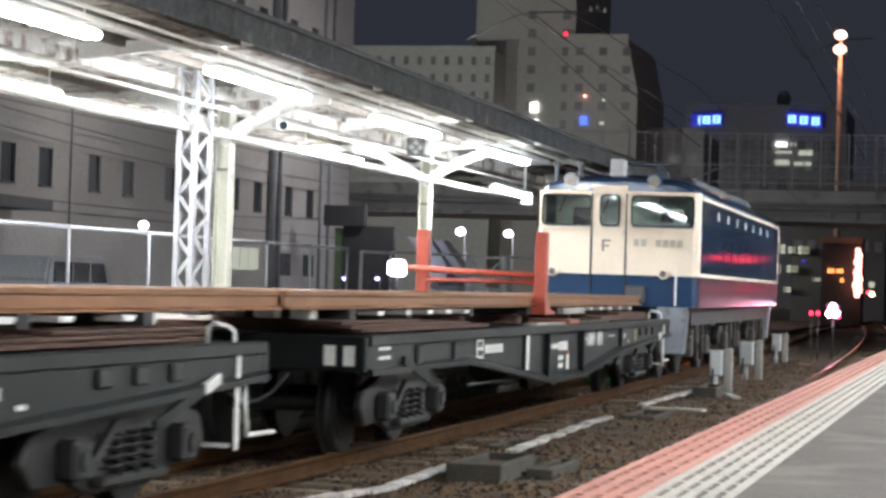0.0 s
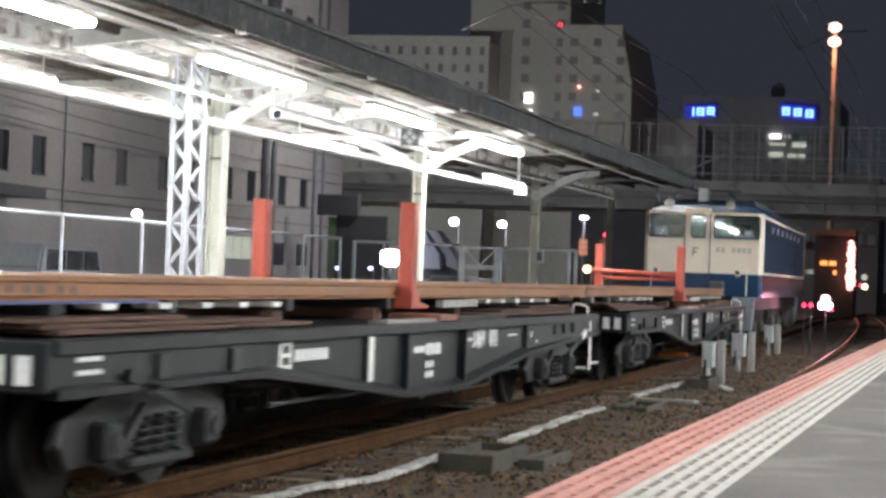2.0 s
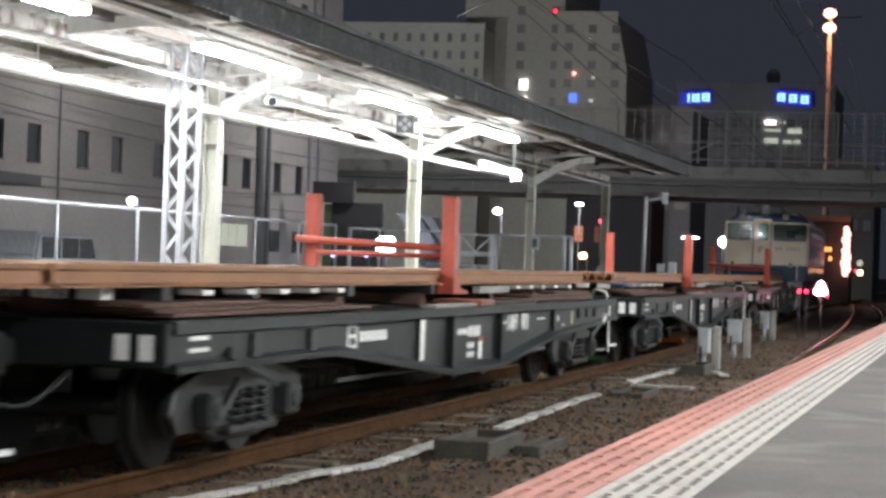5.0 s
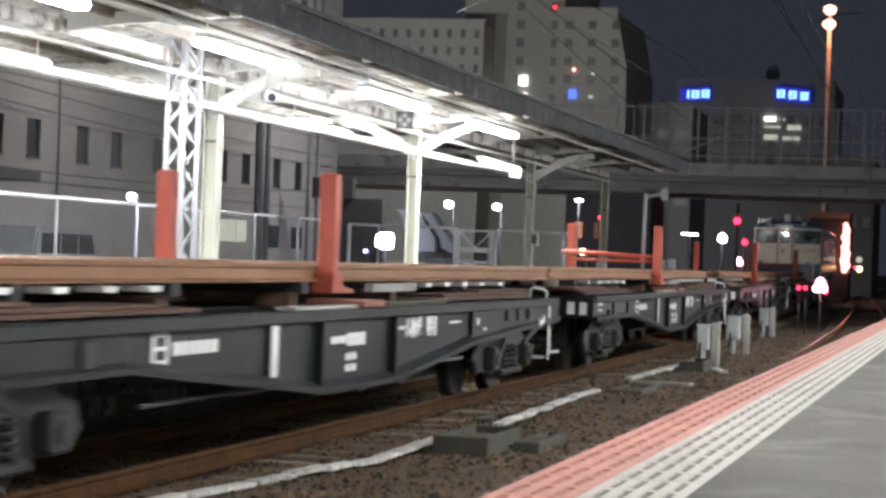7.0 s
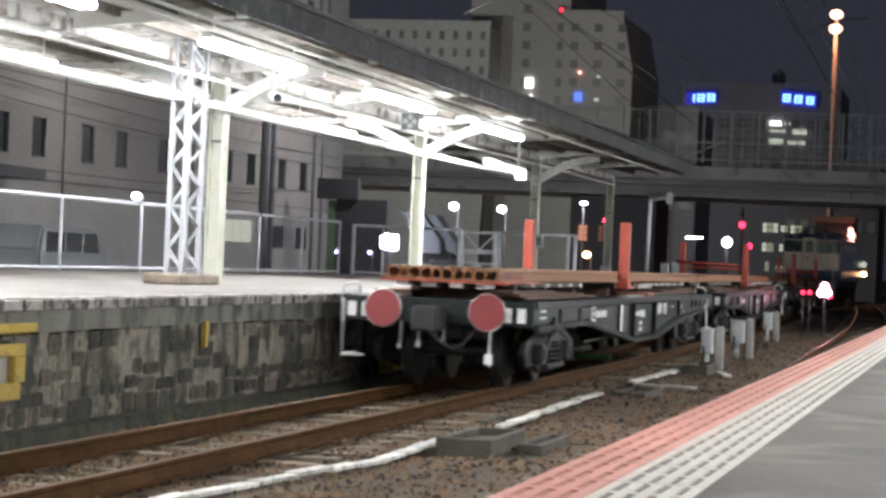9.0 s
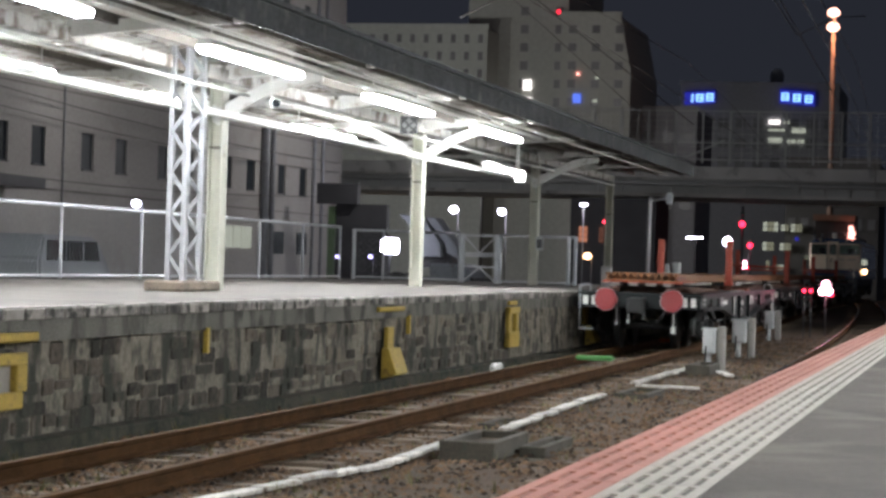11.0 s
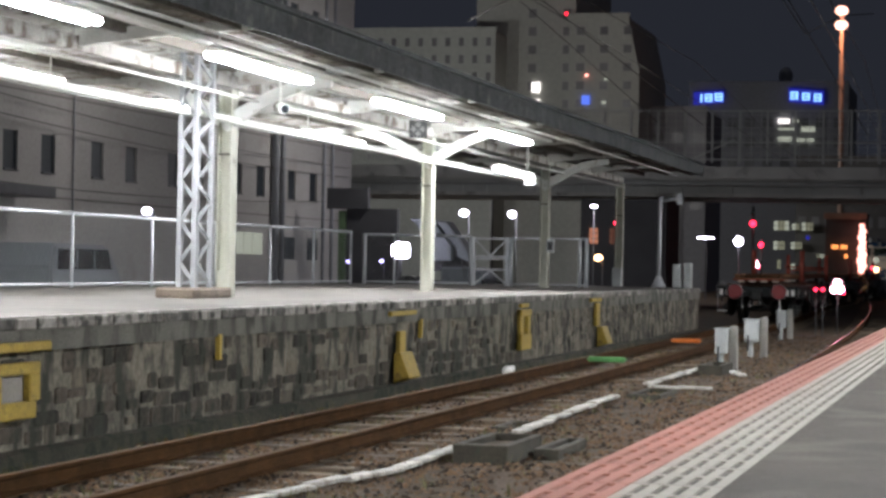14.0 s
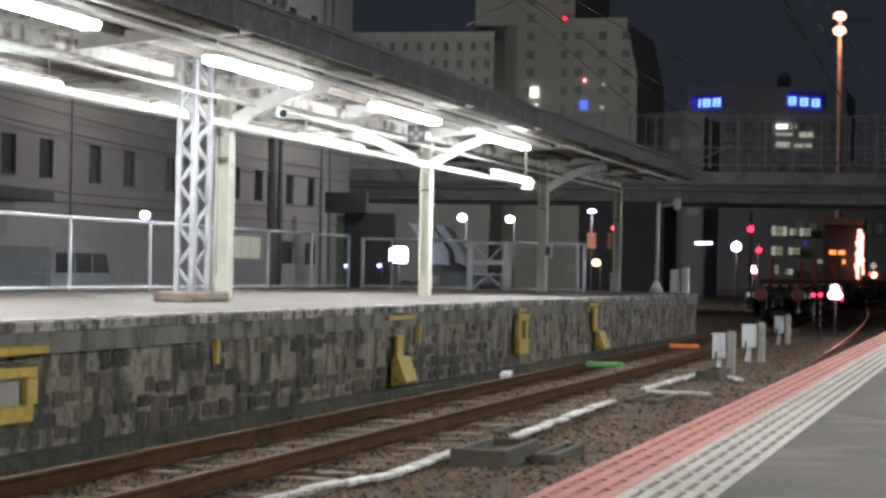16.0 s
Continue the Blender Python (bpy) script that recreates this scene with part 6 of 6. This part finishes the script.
for y0, y1 in ((0.0, 1.62), (LL - 1.62, LL)):
    f = 1 if y0 == 0 else -1
    face = 0.0 if f == 1 else LL
    r = 0.16
    a, b = face, face + f * CAB
    pts = [(-1.40, b), (-1.40, a + f * r), (-1.40 + r * 0.5, a + f * 0.04), (-0.43, a - f * 0.02), (0.15, a - f * 0.02), (1.40 - r * 0.5, a + f * 0.04), (1.40, a + f * r), (1.40, b)]
    bm = B()
    prism(bm, pts, "z", 1.27, 1.80)
    part("cab_base", bm, BLUE, loco, "blue lower cab")
    for nm, z0, z1 in (("cab", 1.80, 2.62), ("cab_header", 3.185, 3.24)):
        bm = B()
        prism(bm, pts, "z", z0, z1)
        part(nm, bm, CREAM, loco, "cream upper cab")
    for s in (-1, 1):
        bm = B()
        prism(bm, [(s * 1.40, a + f * r), (s * 1.32, a + f * 0.04), (s * 1.29, a + f * 0.09), (s * 1.34, a + f * 0.2), (s * 1.35, b), (s * 1.40, b)], "z", 2.62, 3.185)
        part("corner_pillar", bm, CREAM, loco)
    for x0, x1 in ((-0.46, -0.29), (0.05, 0.24)):
        bm = B()
        box(bm, x0, x1, *sorted((a - f * 0.015, a + f * 0.07)), 2.62, 3.185)
        part("window_pillar", bm, CREAM, loco)
    bm = B()
    box(bm, -0.44, 0.16, *sorted((a - f * 0.022, a + f * 0.1)), 3.18, 3.33)
    part("door_head", bm, CREAM, loco)
    bm = B()
    box(bm, -1.35, 1.35, *sorted((face + f * 1.50, face + f * 1.55)), 2.62, 3.22)
    box(bm, -1.34, 1.34, *sorted((face + f * 0.12, face + f * 1.5)), 2.622, 2.64)
    part("cab_lining", bm, CABGREEN, loco, "pale green cab lining")
    bm = B()
    box(bm, 0.30, 1.2, *sorted((face + f * 0.16, face + f * 0.5)), 2.64, 2.72)
    box(bm, 0.95, 1.15, *sorted((face + f * 0.2, face + f * 0.4)), 2.72, 2.84)
    bevelled(bm, 0.01, 1)
    part("control_desk", bm, LOCOGREY, loco)
    bm = B()
    box(bm, 0.62, 1.02, *sorted((face + f * 0.95, face + f * 1.05)), 2.64, 2.98)
    box(bm, -0.95, -0.6, *sorted((face + f * 0.95, face + f * 1.05)), 2.64, 2.98)
    bevelled(bm, 0.03, 1)
    part("seat_back", bm, RUBBER, loco)
    # cab glazing with rubber frames
    for x0, x1, z0, z1 in ((-1.30, -0.49, 2.66, 3.15), (-0.27, 0.03, 2.66, 3.16), (0.26, 1.30, 2.66, 3.15)):
        bm = B()
        yy = face + f * (0.045 if x1 < -0.4 or x0 > 0.2 else -0.02)
        ring(bm, rounded(x0 - 0.03, x1 + 0.03, z0 - 0.03, z1 + 0.03, 0.1), rounded(x0, x1, z0, z1, 0.08), *sorted((yy - f * 0.06, yy - f * 0.02)))
        wf = part("window_frame", bm, RUBBER, loco)
        bm = B()
        prism(bm, rounded(x0 - 0.004, x1 + 0.004, z0 - 0.004, z1 + 0.004, 0.08), "y", *sorted((yy - f * 0.044, yy - f * 0.034)))
        part("pane", bm, CLEAR, wf, "clear cab window pane").visible_shadow = False
        bm = B()
        bar(bm, ((x0 + x1) / 2, yy - f * 0.085, z1), ((x0 + x1) / 2 - 0.12, yy - f * 0.085, z0 + 0.2), 0.01, 0.02)
        part("wiper", bm, RUBBER, wf)
    for x in (-0.83, 0.62):
        bm = B()
        rod(bm, (x, face - f * 0.02, 3.42), (x, face + f * 0.5, 3.42), 0.13, 16)
        hl = part("headlight", bm, BLUE, loco)
        bm = B()
        rod(bm, (x, face - f * 0.04, 3.42), (x, face - f * 0.022, 3.42), 0.105, 16)
        part("lens", bm, mat("headlight_glass", (0.22, 0.22, 0.2), 0.25, bump=0), hl, "unlit glass headlight lens")
    for x in (-1.1, 0.83):
        bm = B()
        rod(bm, (x, face - f * 0.09, 1.83), (x, face + f * 0.05, 1.83), 0.085, 14)
        tl = part("tail_light", bm, CREAM, loco)
        bm = B()
        rod(bm, (x, face - f * 0.1, 1.83), (x, face - f * 0.088, 1.83), 0.06, 14)
        part("lens", bm, mat("tail_lens", (0.12, 0.10, 0.09), 0.2, bump=0), tl)
    for x in (-0.44, 0.16):
        bm = B()
        rod(bm, (x, face - f * 0.035, 1.4), (x, face - f * 0.035, 3.2), 0.014, 6)
        part("door_edge", bm, RUBBER, loco)
    bm = B()
    rod(bm, (0.30, face - f * 0.05, 2.58), (1.3, face - f * 0.03, 2.58), 0.014, 6)
    part("handrail", bm, CREAM, loco)
    bm = B()
    rod(bm, (-1.3, face - f * 0.04, 2.58), (-0.5, face - f * 0.05, 2.58), 0.014, 6)
    part("handrail", bm, CREAM, loco)
    bm = B()
    rod(bm, (1.05, face - f * 0.08, 1.3), (1.05, face - f * 0.08, 1.95), 0.018, 6)
    part("grab_rail", bm, MARKWHITE, loco)
    bm = B()
    rod(bm, (-1.2, face - f * 0.08, 1.3), (-1.2, face - f * 0.08, 2.3), 0.012, 6)
    part("grab_rail", bm, MARKWHITE, loco)
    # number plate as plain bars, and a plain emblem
    bm = B()
    for i in range(7):
        if i != 2:
            box(bm, 0.30 + 0.125 * i, 0.39 + 0.125 * i, *sorted((face - f * 0.03, face + f * 0.02)), 2.30, 2.42)
    part("number_plate", bm, mat("plate_metal", (0.55, 0.5, 0.42), 0.35, 0.6, bump=0), loco, "dull metal number plate bars")
    bm = B()
    yy = sorted((face - f * 0.04, face - f * 0.0))
    box(bm, -0.25, -0.215, *yy, 2.2, 2.4)
    box(bm, -0.215, -0.1, *yy, 2.37, 2.4)
    box(bm, -0.215, -0.13, *yy, 2.28, 2.31)
    part("emblem", bm, mat("emblem_brown", (0.22, 0.17, 0.13), 0.5, bump=0), loco, "small dark raised emblem")
    bm = B()
    box(bm, -0.17, 0.17, *sorted((face - f * 0.85, face + f * 0.1)), 0.72, 1.08)
    bevelled(bm, 0.04, 2)
    part("coupler", bm, BOGIE, loco)
    bm = B()
    box(bm, 0.18, 0.52, *sorted((face - f * 0.12, face + f * 0.02)), 1.33, 1.62)
    bevelled(bm, 0.03, 1)
    part("jumper_socket", bm, DARKSTEEL, loco)
    for s in (-1, 1):
        bm = B()
        prism(bm, [(s * 0.72, 1.27), (s * 1.25, 1.27), (s * 1.18, 0.46), (s * 0.78, 0.46)], "y", *sorted((face + f * 0.02, face + f * 0.5)))
        bevelled(bm, 0.02, 1)
        part("skirt_step", bm, LOCOGREY, loco, "pale blue-grey corner skirt")
# roof, rounded over the cabs
bm = B()
pts = outline(1.40, 1.36, 3.22, 3.24, 3.56, 10)
n = len(pts)
stations = [(0.06, 0.93, 0.55), (0.25, 0.97, 0.85), (0.6, 1.0, 1.0), (LL - 0.6, 1.0, 1.0), (LL - 0.25, 0.97, 0.85), (LL - 0.06, 0.93, 0.55)]
rings = [[bm.verts.new((x * sx, y, 3.22 + (z - 3.22) * sz)) for x, z in pts] for y, sx, sz in stations]
for a, b in zip(rings, rings[1:]):
    for i in range(n):
        bm.faces.new((a[i], a[(i + 1) % n], b[(i + 1) % n], b[i])).smooth = True
bm.faces.new(rings[0])
bm.faces.new(rings[-1])
part("roof", bm, BLUE, loco, "blue rounded roof")
bm = B()
box(bm, -0.95, 0.95, 3.2, LL - 3.2, 3.5, 3.66)
bevelled(bm, 0.05, 2)
part("roof_box", bm, ROOFDARK, loco)
bm = B()
box(bm, -0.2, 0.04, 0.35, 0.7, 3.5, 3.82)
bevelled(bm, 0.02, 1)
part("roof_ventilator", bm, CABINET, loco, "pale square roof ventilator")
for x in (-0.78, -1.2):
    bm = B()
    rod(bm, (x, 0.7, 3.4), (x, 0.7, 3.74), 0.04, 8)
    rod(bm, (x, 0.55, 3.72), (x, 0.75, 3.72), 0.06, 8)
    part("whistle", bm, LOCOGREY, loco)
for yp, up in ((3.0, True), (LL - 3.0, False)):
    bm = B()
    z0 = 3.62
    for s in (-1, 1):
        rod(bm, (s * 0.5, yp, z0), (s * 0.35, yp - 0.9, z0 + 0.16), 0.02, 6)
        rod(bm, (s * 0.5, yp, z0), (s * 0.35, yp + 0.9, z0 + 0.16), 0.02, 6)
        rod(bm, (s * 0.35, yp - 0.9, z0 + 0.16), (s * 0.3, yp, z0 + 0.24), 0.015, 6)
        rod(bm, (s * 0.35, yp + 0.9, z0 + 0.16), (s * 0.3, yp, z0 + 0.24), 0.015, 6)
    rod(bm, (-0.6, yp - 0.12, z0 + 0.26), (0.6, yp - 0.12, z0 + 0.26), 0.02, 6)
    rod(bm, (-0.6, yp + 0.12, z0 + 0.26), (0.6, yp + 0.12, z0 + 0.26), 0.02, 6)
    for s in (-1, 1):
        for d in (-0.4, 0.4):
            rod(bm, (s * 0.5, yp + d, 3.55), (s * 0.5, yp + d, z0), 0.05, 8)
    part("pantograph", bm, ROOFDARK, loco)
# side windows and doors
for s in (-1, 1):
    for i in range(7):
        bm = B()
        y = 3.0 + i * 1.75
        box(bm, *sorted((s * 1.38, s * 1.408)), y, y + 0.30, 2.86, 3.02)
        part("side_window", bm, CHROME, loco, "small bright-framed side window")
    for y in (0.75, LL - 1.35):
        bm = B()
        box(bm, *sorted((s * 1.38, s * 1.409)), y, y + 0.6, 2.66, 3.08)
        part("cab_side_window", bm, DARKGLASS, loco)
    for i in range(6):
        bm = B()
        y = 4.2 + i * 1.5
        for k in range(6):
            box(bm, *sorted((s * 1.39, s * 1.412)), y, y + 1.1, 2.12 + k * 0.07, 2.15 + k * 0.07)
        part("louvre", bm, BLUE, loco)
for yb in (2.6, LL / 2, LL - 2.6):
    for dy in (-1.25, 1.25):
        ws = thing("wheelset", "", "")
        ws.parent = loco
        ws.matrix_basis = pose(0, yb + dy, 0.56)
        for s in (-1, 1):
            bm = B()
            rod(bm, (s * 0.49, 0, 0), (s * 0.63, 0, 0), 0.56, 24)
            part("wheel", bm, BOGIE, ws)
        bm = B()
        rod(bm, (-0.7, 0, 0), (0.7, 0, 0), 0.09, 10)
        part("axle", bm, BOGIE, ws)
        WHEELS.append(ws)
    for s in (-1, 1):
        bm = B()
        prism(bm, [(yb - 2.0, 0.62), (yb - 1.6, 0.86), (yb + 1.6, 0.86), (yb + 2.0, 0.62), (yb + 1.7, 0.5), (yb + 0.7, 0.58), (yb - 0.7, 0.58), (yb - 1.7, 0.5)], "x", s * 0.92, s * 1.06)
        part("bogie_frame", bm, BOGIE, loco)
        for dy in (-1.25, 1.25):
            bm = B()
            box(bm, *sorted((s * 1.04, s * 1.2)), yb + dy - 0.16, yb + dy + 0.16, 0.38, 0.74)
            bevelled(bm, 0.03, 1)
            part("axle_box", bm, RUNGEAR, loco)
            bm = B()
            sweep(bm, [(s * 1.1 + 0.065 * math.cos(k * 0.9), yb + dy + 0.3 + 0.065 * math.sin(k * 0.9), 0.72 + k * 0.011) for k in range(32)], 0.018, 5)
            part("spring", bm, RUNGEAR, loco)
        for dy in (-0.4, 0.5):
            bm = B()
            rod(bm, (s * 1.15, yb + dy, 0.3), (s * 1.15, yb + dy, 1.27), 0.035, 8)
            part("sand_pipe", bm, RUNGEAR, loco)
bm = B()
box(bm, -1.2, 1.2, 1.0, LL - 1.0, 0.95, 1.28)
part("underframe", bm, BOGIE, loco)

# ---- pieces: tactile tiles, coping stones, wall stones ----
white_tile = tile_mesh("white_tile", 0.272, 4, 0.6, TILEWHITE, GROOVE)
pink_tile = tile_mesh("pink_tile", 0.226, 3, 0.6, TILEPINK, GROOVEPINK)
for k in range(75):
    shared("white_tile", white_tile, tactile, -1.035, 4.0 + 0.6 * k, RZ)
    shared("pink_tile", pink_tile, tactile, RX - 0.005, 4.0 + 0.6 * k, RZ)

rng = random.Random(11)


def stone_mesh(name, length, height, depth, m, seed):
    bm = B()
    rg = random.Random(seed)
    a, b = 0.03, 0.13
    lo = [(a + b * rg.uniform(0.4, 1), a), (0.5, a * rg.uniform(0.3, 1.6)), (1 - a - b * rg.uniform(0.4, 1), a), (1 - a, a + b * rg.uniform(0.5, 1.3)), (1 - a * rg.uniform(0.4, 2), 0.5), (1 - a, 1 - a - b * rg.uniform(0.5, 1.3)), (1 - a - b * rg.uniform(0.4, 1), 1 - a), (0.5, 1 - a * rg.uniform(0.3, 1.6)), (a + b * rg.uniform(0.4, 1), 1 - a), (a, 1 - a - b * rg.uniform(0.5, 1.3)), (a * rg.uniform(0.4, 2), 0.5), (a, a + b * rg.uniform(0.5, 1.3))]
    back = [bm.verts.new((0, y, z)) for y, z in lo]
    front = [bm.verts.new((depth * rg.uniform(0.75, 1.0), length / 2 + (y - length / 2) * 0.93, height / 2 + (z - height / 2) * 0.9)) for y, z in lo]
    mid = bm.verts.new((depth * rg.uniform(1.0, 1.35), length / 2, height / 2))
    k = len(lo)
    for i in range(k):
        bm.faces.new((back[i], back[(i + 1) % k], front[(i + 1) % k], front[i]))
        bm.faces.new((front[i], front[(i + 1) % k], mid))
    return mesh_of(name, bm, m)


kinds = {}
for i in range(10):
    kinds[i] = (stone_mesh("wall_stone", 1.0, 1.0, 1.0, STONE, i), stone_mesh("wall_stone", 1.0, 1.0, 1.0, STONEMOSS, i))


def stone_at(parent, y, z, length, height, depth, seed, mossy=False):
    ob = new("wall_stone", kinds[seed % 10][1 if mossy and seed % 4 else 0])
    ob.parent = parent
    ob.matrix_basis = Matrix.Translation((PX - 0.06, y, z)) @ Matrix.Diagonal((depth, length, height, 1))


rows_z = [-0.18, -0.02, 0.15, 0.30, 0.46, 0.60, 0.745]
far_bm = B()
for j, (z0, z1) in enumerate(zip(rows_z, rows_z[1:])):
    y = 12.0 + rng.random() * 0.3
    while y < 58.6:
        length = rng.choice((rng.uniform(0.2, 0.36), rng.uniform(0.34, 0.62)))
        dz0, dz1 = rng.uniform(-0.045, 0.045), rng.uniform(-0.045, 0.045)
        depth = rng.uniform(0.008, 0.024)
        if y < 36:
            if rng.random() < (0.9, 0.92, 0.85, 0.6, 0.4, 0.5)[j]:
                stone_at(platform_wall, y, z0 + dz0, length * 0.94, (z1 - z0 + dz1 - dz0) * 0.95, depth, rng.randrange(1000), j in (0, 1, 2))
        else:
            x = PX - 0.06
            prism(far_bm, [(y + 0.01, z0 + dz0), (y + length - 0.01, z0 + dz0 + 0.01), (y + length - 0.02, z1 + dz1 - 0.02), (y + 0.015, z1 + dz1 - 0.01)], "x", x, x + depth)
        y += length
tagged(part("far_stones", far_bm, STONE_J, platform_wall), kind="stuff")
# coping stones along the edge
bm = B()
box(bm, -0.044, 0.035, 0.018, 0.385, -0.092, 0.0)
bevelled(bm, 0.008, 1)
cop = mesh_of("coping_stone", bm, COPING)
y = 10.0
while y < 58.5:
    ob = shared("coping_stone", cop, platform_wall, PX, y, PZ - 0.005 - 0.004 * rng.random())
    ob.scale = (1, 1.0, 1)
    y += 0.405


# ---- motion ----
def motions():
    # the joint between the first two wagons, in metres along the track
    run = [(0, 15.22), (0.5, 18.48), (1, 22.37), (1.5, 25.72), (2, 29.62), (2.5, 33.07), (3, 36.97), (3.5, 40.72), (4, 44.67), (4.2, 46.22), (5.25, 54.32), (6.3, 62.67), (6.5, 64.32), (7, 68.48), (7.5, 72.25), (8, 76.62), (8.5, 80.55),
           (9, 84.75), (9.2, 86.55), (10.25, 95.0), (11.3, 103.4), (11.5, 105.0), (12, 109.3), (12.5, 113.0), (13, 116.9), (13.5, 120.2), (14, 123.8), (14.5, 126.7), (15, 129.6), (15.5, 132.0), (16, 134.4)]

    def on_track(rear, length):
        a, b = rear + 0.18 * length, rear + 0.82 * length
        pa, pb = Vector((track_x(a), a, 0)), Vector((track_x(b), b, 0))
        d = (pb - pa).normalized()
        return Matrix.Translation(pa - d * 0.18 * length) @ pose(0, 0, 0, 0, 0, math.degrees(math.atan2(-d.x, d.y)))

    for k, w in enumerate(WAGONS):
        rows = []
        for t, s in run:
            rear = s + PITCH * (1 - k) - 18.0
            rows.append((t, on_track(rear, 18.0) @ pose(0, 9.0, 0)))
        walk(w, rows)
    walk(loco, [(t, on_track(s + LOCO_AHEAD, LL)) for t, s in run])
    # wheels roll
    for ws in WHEELS:
        r = ws.matrix_basis.translation.copy()
        ticks = [(t0 + (t1 - t0) * i / n, s0 + (s1 - s0) * i / n) for (t0, s0), (t1, s1) in zip(run, run[1:]) for n in [int((s1 - s0) / (r.z * 1.2)) + 1] for i in range(n)] + [run[-1]]
        walk(ws, [(t, pose(r.x, r.y, r.z, -math.degrees((s - run[0][1]) / r.z))) for t, s in ticks])


LOCO_AHEAD = 22.4
motions()
